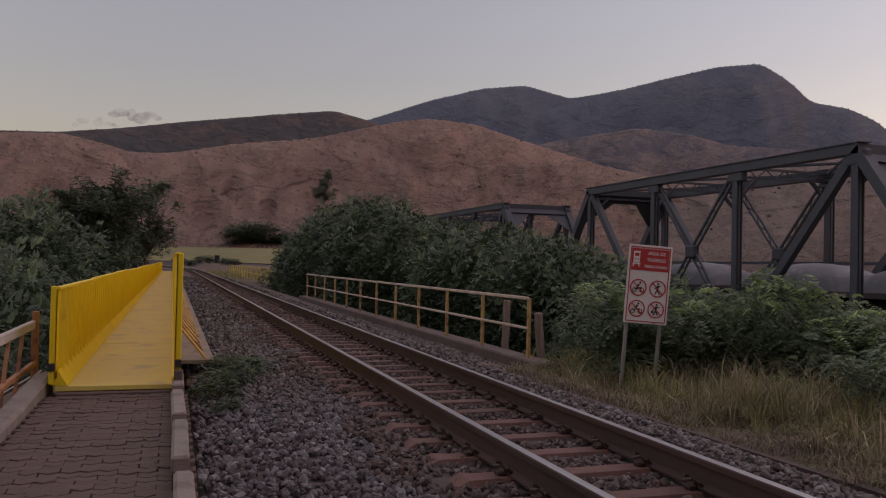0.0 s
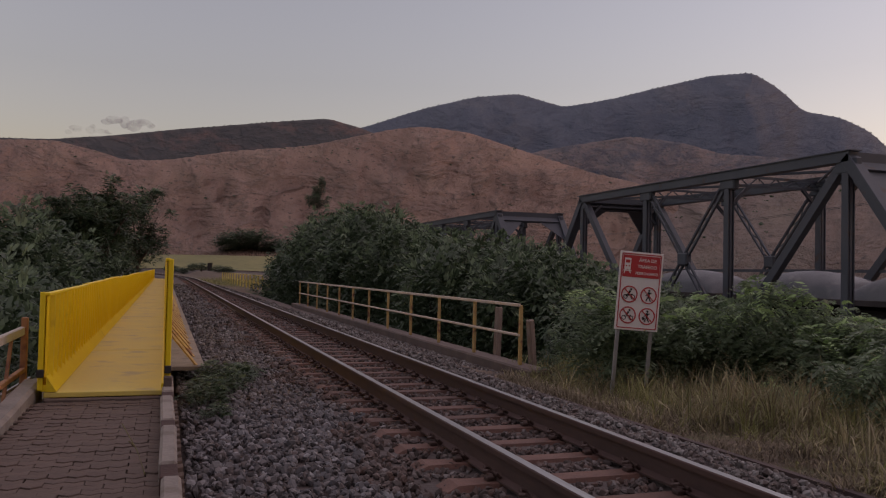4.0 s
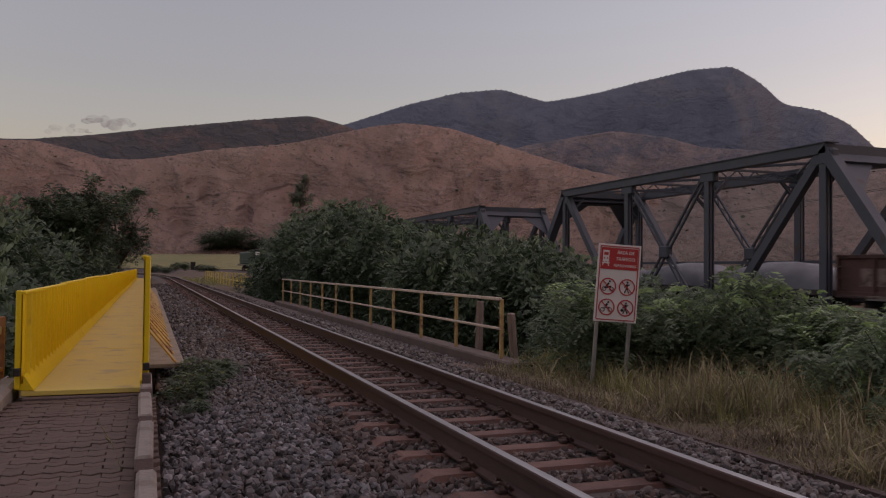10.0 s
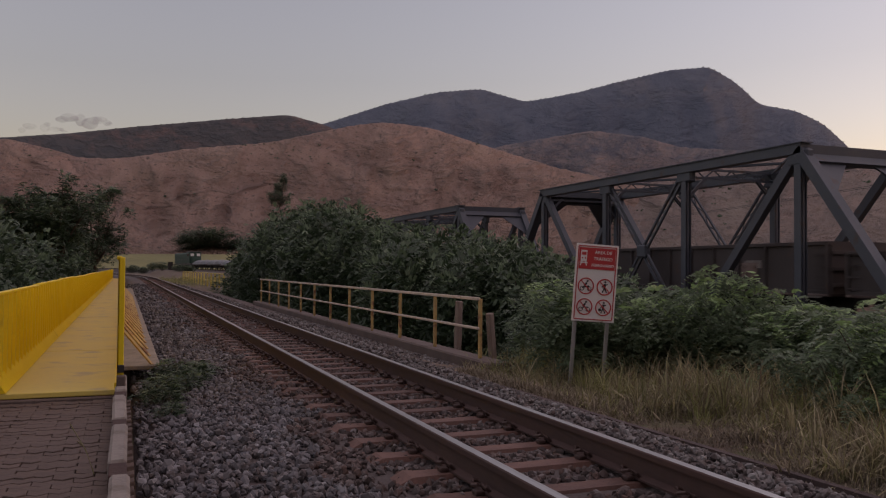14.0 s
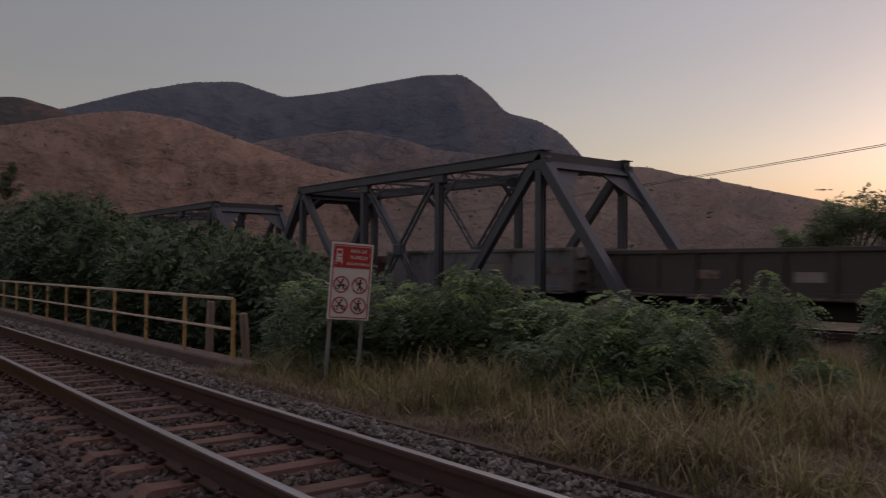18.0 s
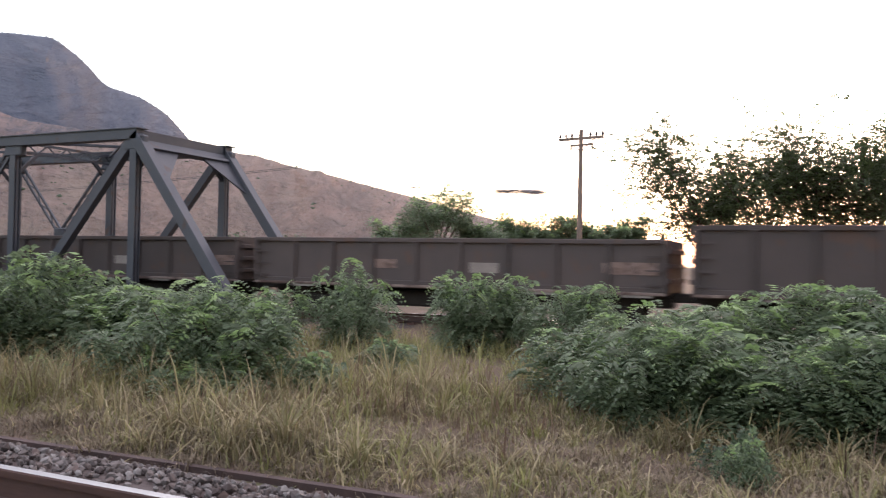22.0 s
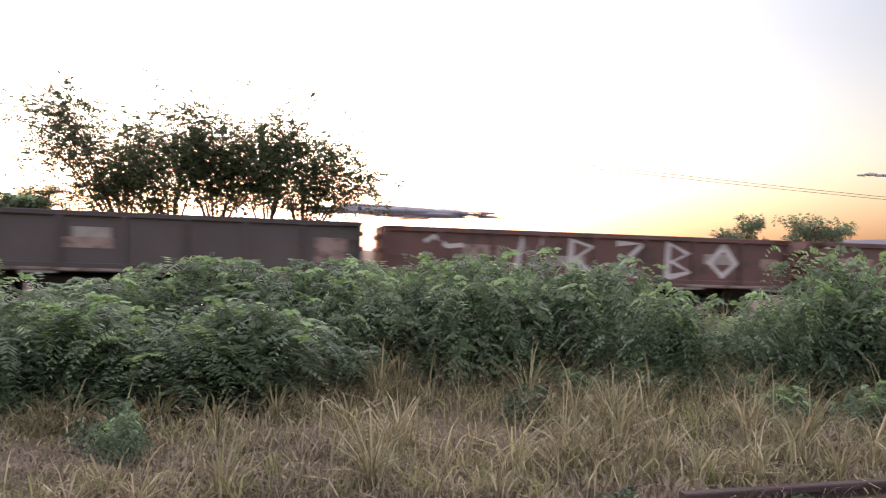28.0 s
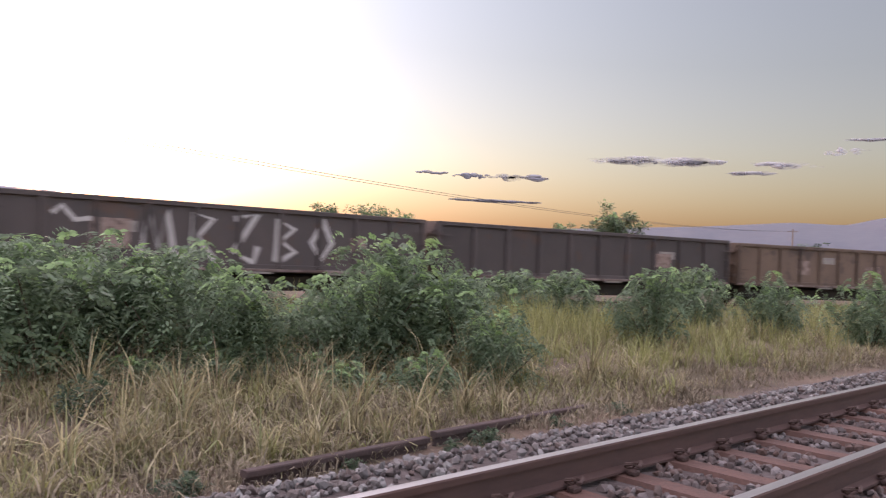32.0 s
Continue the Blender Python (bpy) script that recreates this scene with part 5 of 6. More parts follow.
def locomotive(name, label):
    """A hood locomotive that runs with its long hood ahead and the cab behind."""
    w = thing(name, pose(0, 0, -50), label, "locomotive")
    part("frame", B().box((0, 0, 1.15), (2.7, 16, 0.3), bev=0.03), M["bogie"], w)
    part("hood", B().box((0, 1.7, 2.5), (2.1, 11.8, 2.4), bev=0.14), M["loco"], w)
    part("hood_roof", B().box((0, 1.7, 3.74), (1.7, 11.4, 0.1), bev=0.03), M["wagon_grey"], w, "dusty grey hood roof")
    part("cab", B().box((0, -5.4, 2.6), (2.75, 2.4, 2.7), bev=0.14), M["loco"], w)
    part("cab_roof", B().box((0, -5.4, 4.0), (2.8, 2.7, 0.12), bev=0.04), M["wagon_grey"], w, "dusty grey cab roof")
    part("nose", B().box((0, -7.2, 1.95), (1.9, 1.3, 1.4), bev=0.12), M["loco"], w)
    for sx in (-1, 1):
        part("cab_window", B().box((sx * 0.72, -6.6, 3.3), (0.8, 0.05, 0.62), bev=0.02), M["pale_glass"], w, "cab window with the sky's reflection painted pale")
        part("side_window", B().box((sx * 1.38, -5.4, 3.25), (0.03, 1.3, 0.65)), M["glass"], w)
        part("handrail", B().beam((sx * 1.3, -4.0, 2.2), (sx * 1.3, 7.8, 2.2), 0.04, 0.04), M["plate"], w)
        part("headlamp", B().disc((sx * 0.28, 7.62, 3.2), (0, 1, 0), 0.15, 0.06, 14), M["pale_glass"], w)
        for k in range(7):
            part("hood_door", B().box((sx * 1.06, -2.6 + 1.4 * k, 2.3), (0.03, 1.2, 1.7), bev=0.008), M["loco"], w)
    part("stripe", B().box((-1.36, 0, 1.15), (0.02, 15.6, 0.12)), M["plate"], w, "pale stripe along the frame")
    part("exhaust", B().box((0, 2, 3.88), (0.7, 1.2, 0.2), bev=0.03), M["bogie"], w)
    wagon_running(w, 16, 1.3)
    return w


KINDS = {
    "red": (lambda s: gondola("gondola_wagon", 11.9, 2.25, M["wagon_red"], "rust-red open gondola wagon with ribbed sides", 8, 0, seed=s, plates=2), 12.1),
    "red_art": (lambda s: gondola("gondola_wagon", 11.9, 2.25, M["wagon_red"], "rust-red gondola wagon with pale graffiti", 8, 5, seed=s, plates=2), 12.1),
    "dark": (lambda s: gondola("gondola_wagon", 11.9, 2.3, M["wagon_dark"], "dark grimy gondola wagon with ribbed sides", 8, 0, seed=s), 12.1),
    "low": (lambda s: gondola("gondola_wagon", 13.15, 2.3, M["wagon_dark"], "dark brown open gondola wagon", 9, 0, seed=s), 13.35),
    "tall": (lambda s: gondola("gondola_wagon", 14.2, 2.66, M["wagon_dark"], "tall dark brown gondola wagon with plain sides", 10, 0, seed=s), 14.4),
    "tall_art": (lambda s: gondola("gondola_wagon", 13.0, 2.66, M["wagon_dark"], "tall dark gondola wagon with pale graffiti letters", 10, 5, seed=s), 13.2),
    "brown": (lambda s: gondola("gondola_wagon", 14.0, 2.6, M["wagon_brown"], "faded brown gondola wagon with close ribs", 12, 0, seed=s), 14.2),
    "grey": (lambda s: gondola("gondola_wagon", 12.0, 2.45, M["wagon_grey"], "grey ribbed gondola wagon", 7, 0, seed=s), 12.2),
    "tarp": (lambda s: covered("covered_wagon", 12.4, "low wagon with rounded loads under black tarpaulins", s), 12.5),
    "loco": (lambda s: locomotive("locomotive", "dark green diesel locomotive leading the train"), 16.4),
}
# wagons from a joint at s = 3.1 m (at T_REF) backwards, and forwards from it
BACK = ["tall", "red", "red", "red", "dark", "red_art", "red", "tall", "tall_art", "tall", "brown", "brown", "red", "red", "low", "tall", "red", "red", "low"]
AHEAD = ["low"] * 4 + ["grey", "red", "low", "tall", "dark", "red"] + ["tarp"] * 11 + ["loco"]
PROTO, CARS = {}, []


def car(kind, s_mid, seed):
    if kind not in PROTO:
        PROTO[kind] = KINDS[kind][0](seed)
        CARS.append((PROTO[kind], s_mid))
    else:
        CARS.append((copy_thing(PROTO[kind], pose(0, 0, -50)), s_mid))


s_ = 3.1
for i, k in enumerate(BACK):
    car(k, s_ - KINDS[k][1] / 2, i + 1)
    s_ -= KINDS[k][1]
s_ = 3.1
for i, k in enumerate(AHEAD):
    car(k, s_ + KINDS[k][1] / 2, i + 41)
    s_ += KINDS[k][1]


def car_pose(s):
    (x0, y0, _), (x1, y1, _) = track2(s - 4.5), track2(s + 4.5)
    return pose((x0 + x1) / 2, (y0 + y1) / 2, TRACK2_Z + rise2(s), 0, 0, -math.degrees(math.atan2(x1 - x0, y1 - y0)))


def motions():
    for ob, s0 in CARS:
        walk(ob, [(t, car_pose(s0 + SPEED * (t - T_REF))) for t in range(0, 33, 1)])


# ---- plants ----
def leaf_cloud(rng, centres, radii, per, leaf_len, leaf_w, pairs, droop, out=0.6):
    """Compound leaves round cluster centres: arrays of leaflet quads and a top-leaf mask."""
    n = len(centres) * per
    c = np.repeat(centres, per, 0)
    r = np.repeat(radii, per)
    d = rng.normal(size=(n, 3))
    d[:, 2] = d[:, 2] * 0.7 + 0.25
    d /= np.linalg.norm(d, axis=1)[:, None]
    root = c + d * (r * rng.uniform(0.35, 1.0, n))[:, None]
    tang = d * np.array([1, 1, 0.4]) + rng.normal(size=(n, 3)) * 0.35
    tang /= np.linalg.norm(tang, axis=1)[:, None]
    ll = leaf_len * rng.uniform(0.6, 1.25, n)
    side = np.cross(tang, [0, 0, 1.0])
    side /= np.linalg.norm(side, axis=1)[:, None] + 1e-6
    side += rng.normal(size=(n, 3)) * 0.25
    V = []
    for k in range(pairs):
        u = (k + 0.6) / pairs
        p = root + tang * (ll * u)[:, None] + np.array([0, 0, -1.0]) * (ll * droop * u * u)[:, None]
        w = leaf_w * (1 - 0.55 * u) * rng.uniform(0.7, 1.2, n)
        fw = tang * (ll * 0.56 / pairs)[:, None]
        for s in (-1, 1):
            tip = p + side * (s * w)[:, None] + fw * 1.3 + np.array([0, 0, -1.0]) * (w * 0.35)[:, None]
            mid = (p + tip) / 2
            V.append(np.stack([p, mid - fw, tip, mid + fw], 1))
    V = np.concatenate(V, 0)
    # upward leaves of the higher clusters, six in ten, take the paler material
    top_facing = np.tile((d[:, 2] > 0.5) & (np.repeat(centres[:, 2], per) > np.quantile(centres[:, 2], 0.6)) & (rng.random(n) < 0.6), 2 * pairs)
    return V.reshape(-1, 3), np.arange(len(V) * 4).reshape(-1, 4), top_facing.astype(int)


def plant(name, label, category, seed, R, H, clusters, per, leaf, mats, stem_n=7, low=0.25, group="", pairs=5, droop=0.55, crad=0.34, trunk=0.02, hollow=0.0):
    rng = np.random.default_rng(seed)
    p = thing(name, pose(0, 0, -60), label, category, group)
    cs = []
    while len(cs) < clusters:
        q = rng.uniform(-1, 1, 3)
        l = np.linalg.norm(q)
        if not hollow < l < 1:
            continue
        k = 1 + 0.25 * math.sin(3 * math.atan2(q[1], q[0]) + seed)
        cs.append((q[0] * R * k, q[1] * R * k, H * (low + (1 - low) * (0.5 + 0.5 * q[2]))))
    cs = np.array(cs)
    v, f, y = leaf_cloud(rng, cs, crad * R * rng.uniform(0.6, 1.2, clusters), per, leaf, leaf * 0.42, pairs, droop)
    b = B()
    for i in range(stem_n):
        c = cs[i * clusters // stem_n]
        a = 2 * math.pi * i / stem_n
        b.tube([(0.12 * R * math.cos(a), 0.12 * R * math.sin(a), -0.1), (c[0] * 0.35, c[1] * 0.35, c[2] * 0.45), (c[0] * 0.8, c[1] * 0.8, c[2] * 0.85), tuple(c)], [trunk, trunk * 0.8, trunk * 0.5, trunk * 0.25], 5, False)
    part("branchwork", b, M["bark"], p)
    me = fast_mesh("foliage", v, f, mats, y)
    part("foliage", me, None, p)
    return p


def place(pr, x, y, z, s, h, turn):
    return copy_thing(pr, Matrix.Translation((x, y, z)) @ Matrix.Rotation(turn, 4, "Z") @ Matrix.Diagonal((s, s, h, 1)))


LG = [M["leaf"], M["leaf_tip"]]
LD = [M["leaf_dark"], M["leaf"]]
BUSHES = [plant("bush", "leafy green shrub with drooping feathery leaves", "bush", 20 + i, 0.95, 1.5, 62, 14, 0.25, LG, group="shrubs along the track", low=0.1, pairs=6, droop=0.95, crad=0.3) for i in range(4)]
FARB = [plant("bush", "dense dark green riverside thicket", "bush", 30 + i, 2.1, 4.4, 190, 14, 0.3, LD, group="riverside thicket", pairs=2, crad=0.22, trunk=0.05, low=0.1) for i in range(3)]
rb = random.Random(12)


def polar(az, d):
    return -0.4 + d * math.sin(radians(az)), d * math.cos(radians(az))


def bush_at(az, d, width, el, protos=None):
    """A shrub of that width whose top stands el degrees above the eye's level."""
    x, y = polar(az, d)
    pr = rb.choice(protos or BUSHES)
    rad, tall = (2.1, 4.4) if protos else (0.95, 1.5)
    z0 = ground_z(x, y) - 0.05
    h = max(0.3, 1.18 + d * math.tan(radians(el)) - z0)
    s = width / 2.0 / rad
    s = max(s, h / tall / 1.5)
    k = max(h / tall, 0.7 * s)
    place(pr, x, y, z0 + min(0.0, h - k * tall), s, k * 0.96, rb.uniform(0, 6.28))


# azimuth, distance, width and height angle of the shrubs beyond the near track
NEAR = ((31, 13.5, 2.4, -0.3), (34.5, 13.5, 2.0, -1.5), (37, 14.0, 2.0, -1.1), (39.5, 13.5, 1.9, 0.35), (42.8, 12.8, 1.9, -1.7), (45.5, 12.0, 2.0, -2.3), (48.5, 10.3, 1.9, -2.6), (51, 10.0, 1.6, -2.2),
        (43.5, 16.5, 2.2, -2.0), (49, 16, 2.0, -1.5), (53.5, 15.5, 1.4, -2.2), (59, 15.5, 1.7, -0.2), (67.5, 15, 1.4, -0.7), (70.5, 15.5, 1.6, -0.6), (75, 14, 1.6, -1.2),
        (77, 9.6, 1.6, -3.6), (80, 8.7, 1.7, -2.6), (84, 8.5, 1.7, -3.2), (88, 8.4, 1.8, -4.4), (92, 8.4, 1.7, -3.8), (95, 8.6, 1.4, -4.4), (83, 10.6, 1.8, -2.2),
        (87, 11.4, 1.8, -1.3), (92, 11.6, 2.0, -0.9), (97, 11, 1.8, -1.1), (100.5, 9.8, 1.7, -1.5), (105, 10.6, 1.9, -0.7), (109.5, 9.6, 1.8, -0.4), (113, 10.6, 1.6, 0.2),
        (117, 9.8, 1.5, -0.5), (122, 9.4, 1.3, -1.8), (126.5, 10.0, 1.3, -1.5), (129.8, 10.6, 1.6, 0.6), (133, 10.9, 1.5, 0.7), (136, 10.4, 1.0, -1.6), (138.5, 9.6, 0.8, -3.6),
        (148.2, 15.5, 0.9, -0.1), (151, 20.5, 1.0, -0.5), (155.5, 20, 1.3, -0.3), (139, 19.5, 1.8, -0.9), (142.5, 20.5, 1.8, -0.9), (161, 18, 1.4, -0.1), (165, 18, 1.5, 0.1), (170, 20, 1.8, 0.2),
        (101, 13.5, 1.8, -1.2), (109, 13.5, 2.0, -0.8), (118, 13.5, 1.8, -1.0))
for az, d, w, el in NEAR:
    bush_at(az, d, w * rb.uniform(0.85, 1.1), el + rb.uniform(-0.45, 0.25))
# low growth at the feet of the shrubs
SMALL = [plant("bush", "low leafy shoots at the foot of the shrubs", "bush", 60 + i, 0.5, 0.55, 30, 12, 0.2, LG, stem_n=5, group="shrubs along the track", low=0.1, pairs=5, droop=0.7, crad=0.36, trunk=0.01) for i in range(2)]
for i in range(16):
    x, y = polar(79 + 58 * ((i * 0.618) % 1.0), 8.5 + 1.4 * ((i * 0.41) % 1.0))
    place(SMALL[i % 2], x, y, ground_z(x, y) - 0.03, rb.uniform(0.45, 0.85), rb.uniform(0.5, 1.0), rb.uniform(0, 6.28))
for az, d in ((40, 11.6), (46.5, 9.8), (50, 9.2), (53, 9.6), (57, 9.4), (62, 12.0)):
    x, y = polar(az, d)
    place(SMALL[int(az) % 2], x, y, ground_z(x, y) - 0.03, rb.uniform(0.5, 0.9), rb.uniform(0.5, 1.0), rb.uniform(0, 6.28))
x, y = polar(86.4, 6.2)
place(SMALL[0], x, y, ground_z(x, y) - 0.03, 0.3, 0.58, 0.4)
# thicket behind the handrail, down in the river bed
for i in range(64):
    az = 8.6 + 24.4 * ((i * 0.618) % 1.0)
    d = (8.9 + 6.0 * ((i * 0.414) % 1.0)) / math.sin(radians(az))
    if d > 75:
        d = 60 + 10 * ((i * 0.3) % 1.0)
    el = float(np.interp(az, [7.5, 8.7, 10.2, 12.9, 14.5, 17.3, 22.8, 26.8, 29.1, 33], [1.4, 2.7, 4.0, 5.0, 4.5, 3.3, 3.1, 1.9, 0.9, -0.4])) - (0.0 if i % 3 == 0 else 1.0 * rb.random())
    bush_at(az, d, max(2.6, d * float(np.interp(az, [8.6, 12.5], [0.045, 0.11]))), el, FARB)
for az, d, w, el in ((-12, 28, 4.5, 0.9), (-11.5, 24, 3.6, 0.9), (-9.5, 29, 3.6, 0.3), (-8, 32, 3.4, -0.1), (-14, 20, 3.4, 0.2), (-15.5, 15, 2.6, -2.0), (-7.5, 38, 3.0, -0.2), (-19, 16, 4, -1.0),
                     (-9.5, 42, 7, 3.9), (-9, 44, 6, 3.8), (-12, 46, 8, 4.0), (-8.8, 48, 5, 3.6), (-3.7, 98, 6, 3.4), (-5.2, 95, 7, 3.6), (-7.8, 46, 3.4, 3.0), (-14.5, 40, 7, 4.0), (-6.5, 52, 5, 2.2), (-4.2, 70, 4.0, 2.6), (-5.4, 60, 4.0, 2.6), (-2.6, 104, 6, 2.2)):
    bush_at(az, d, w, el, FARB)
bush_at(7.9, 58, 3.4, 1.1, FARB)
# trees standing on the foot of the brown hill: azimuth, distance, base height, width, height
for az, d, z, w, h in ((3.9, 372, 8.0, 13.0, 9.0), (4.8, 374, 8.0, 15.0, 11.0), (5.9, 376, 9.0, 15.0, 10.0), (6.9, 380, 7.0, 15.0, 7.5), (7.9, 384, 8.0, 12.0, 7.0), (9.9, 452, 40.0, 7.0, 8.0), (10.15, 462, 46.0, 5.0, 8.0), (9.8, 440, 33.0, 12.0, 9.0),
                       (-0.6, 345, 0.0, 6.0, 9.0), (1.6, 350, 1.0, 7.0, 3.5), (2.6, 352, 1.0, 6.0, 3.5), (-1.8, 350, 0.0, 9.0, 6.0), (0.4, 230, -0.6, 4.0, 2.4), (1.1, 215, -0.6, 3.5, 1.9), (1.7, 205, 0.3, 3.0, 2.0), (2.3, 195, 0.4, 3.0, 2.0), (3.3, 160, 0.2, 2.6, 1.6), (3.9, 150, 0.2, 3.0, 1.4)):
    x, y = polar(az, d)
    place(FARB[int(d) % 3], x, y, z, w / 4.2, h / 4.4, az)
for az, d, w, el in ((51, 190, 14, 1.8), (54.6, 200, 12, 1.7), (61, 200, 18, 1.7), (66, 150, 10, 1.8), (110, 170, 14, 1.2), (118, 190, 16, 1.3), (136, 190, 14, 1.6), (140, 200, 16, 1.5), (152, 190, 14, 1.6), (158, 170, 16, 1.8)):
    bush_at(az, d, w, el, FARB)
# scrub dots on the bare hillsides
def scrub(name, rows, size, label):
    rng = np.random.default_rng(77)
    base = np.array([(1, 0, 0), (-1, 0, 0), (0, 1, 0), (0, -1, 0), (0, 0, 1), (0, 0, -0.4), (.6, .6, .6), (-.6, .6, .6), (.6, -.6, .6), (-.6, -.6, .6)], float)
    fc = np.array([(0, 6, 8), (6, 2, 7), (7, 1, 9), (9, 3, 8), (4, 8, 6), (4, 6, 7), (4, 7, 9), (4, 9, 8), (0, 2, 6), (2, 1, 7), (1, 3, 9), (3, 0, 8)])
    c = np.repeat(rows, 5, 0)
    n = len(c)
    c = c + rng.normal(size=(n, 3)) * np.array([0.6, 0.6, 0.25]) * size
    v = base[None] * rng.uniform(0.5, 1.2, (n, 10, 1)) * size * rng.uniform(0.2, 1.0, (n, 1, 1)) ** 1.5 + c[:, None]
    f = fc[None] + (np.arange(n) * 10)[:, None, None]
    return tagged(new(name, fast_mesh(name, v.reshape(-1, 3), f.reshape(-1, 3), M["leaf_dark"])), label, "scrub", kind="stuff")


def on_hill(ob, count, seed, crest=False):
    """Places on a hill mesh, more of them in its hollows."""
    rng = np.random.default_rng(seed)
    co = np.array([v.co for v in bpy.data.objects[ob].data.vertices]).reshape(-1, 36, 3)
    out = []
    while len(out) < count:
        i, j = rng.integers(co.shape[0]), (30 if crest else rng.integers(3, 30))
        p = co[i, j]
        if crest or noise.noise(Vector(p) * 0.009) > 0.05 or rng.random() < 0.12:
            out.append(p + rng.normal(size=3) * (0 if crest else 1.0))
    return np.array(out)


scrub("hillside_scrub", np.concatenate([on_hill("backdrop_brown_hill", 230, 1), on_hill("backdrop_long_slope", 170, 2), on_hill("backdrop_ridge", 160, 3, True)], 0), 1.1, "dark scrub bushes dotted over the bare hillsides")
scrub("crest_wood", np.concatenate([on_hill("backdrop_mountain", 900, 4, True)], 0), 1.7, "trees along the crest of the mountain")
# small weeds by the kerb and in the path
WEED = plant("weed", "low leafy weed in the ballast", "weed", 51, 1.0, 1.0, 26, 14, 0.3, [M["leaf_dark"], M["leaf"]], stem_n=5, low=0.1, pairs=3)
for x, y, w, h in ((-0.1, 9.2, 0.5, 0.34), (0.05, 10.0, 0.55, 0.38), (-0.25, 8.5, 0.35, 0.3), (0.2, 10.6, 0.5, 0.26), (-0.2, 7.7, 0.22, 0.2)):
    place(WEED, x + 0.08, y + 0.3, -0.2, w * 0.6, h * 0.7, rb.uniform(0, 6))
for x, y, w, h in ((4.4, -6.3, 0.1, 0.14), (4.36, -5.3, 0.13, 0.16), (4.3, -4.9, 0.09, 0.12), (4.28, -3.9, 0.08, 0.12), (4.45, -2.7, 0.14, 0.16), (4.5, -7.4, 0.12, 0.14)):
    place(WEED, x, y, -0.47, w, h, rb.uniform(0, 6))
place(WEED, 6.2, 0.48, -0.5, 0.22, 0.42, 1.0)
place(WEED, 6.9, -3.0, -0.5, 0.2, 0.4, 2.0)

# ---- trees ----


def tree(name, label, seed, x, y, z, H, W, crown_low, leaves, leaf, trunks=1, mats=LD, twist=0.0, squash=0.8):
    rng = np.random.default_rng(seed)
    t = thing(name, pose(x, y, z, 0, 0, twist), label, "tree")
    tips, b = [], B()
    for k in range(trunks):
        a = 2 * math.pi * k / max(1, trunks) + 0.4
        base = Vector((0.16 * W * (k - (trunks - 1) / 2), 0.05 * W * math.sin(a), -0.1)) if trunks > 1 else Vector((0, 0, -0.1))
        fork = base + Vector((rng.normal() * 0.05 * W, rng.normal() * 0.03 * W, H * (crown_low * 0.7 + 0.1)))
        r0 = 0.022 * H / max(1, trunks) ** 0.4
        b.tube([base, base.lerp(fork, 0.5) + Vector((rng.normal() * 0.02 * H, rng.normal() * 0.02 * H, 0)), fork], [r0 * 1.3, r0, r0 * 0.8], 7, False)
        limbs = 10
        for m in range(limbs):
            az = 2 * math.pi * (m + rng.random() * 0.8) / limbs
            rr = W / 2 * math.sqrt(rng.uniform(0.05, 0.92))
            ex, ey = math.cos(az) * rr, math.sin(az) * rr * squash
            roof = H * (1 - 0.18 * (rr / (W / 2)) ** 2)
            if trunks > 1:
                ex = 0.42 * ex + base.x * 1.15
            lim = Vector((ex, ey, max(fork.z + 0.1 * H, fork.z + (roof - fork.z) * rng.uniform(0.35, 0.95))))
            mid = fork.lerp(lim, 0.5) + Vector((0, 0, 0.05 * H))
            b.tube([fork, mid, lim], [r0 * 0.6, r0 * 0.38, r0 * 0.15], 5, False)
            for q in range(8):
                tw = mid.lerp(lim, rng.uniform(0.2, 1.1)) + Vector(rng.normal(size=3) * (0.075 * W, 0.075 * W * squash, 0.065 * H))
                if tw.z > H * crown_low:
                    tw.z = min(tw.z, H * (0.97 - 0.18 * (abs(tw.x) / (W / 2)) ** 2))
                    b.tube([mid.lerp(lim, 0.3), tw], [r0 * 0.14, r0 * 0.05], 4, False)
                    tips.append(tuple(tw))
    part("trunk", b, M["bark"], t)
    tips = np.array(tips)
    v, f, yg = leaf_cloud(rng, tips, np.full(len(tips), 0.08 * W) * rng.uniform(0.6, 1.3, len(tips)), leaves, leaf, leaf * 0.5, 2, 0.3)
    part("crown", fast_mesh("crown", v, f, mats, yg), None, t)
    return t


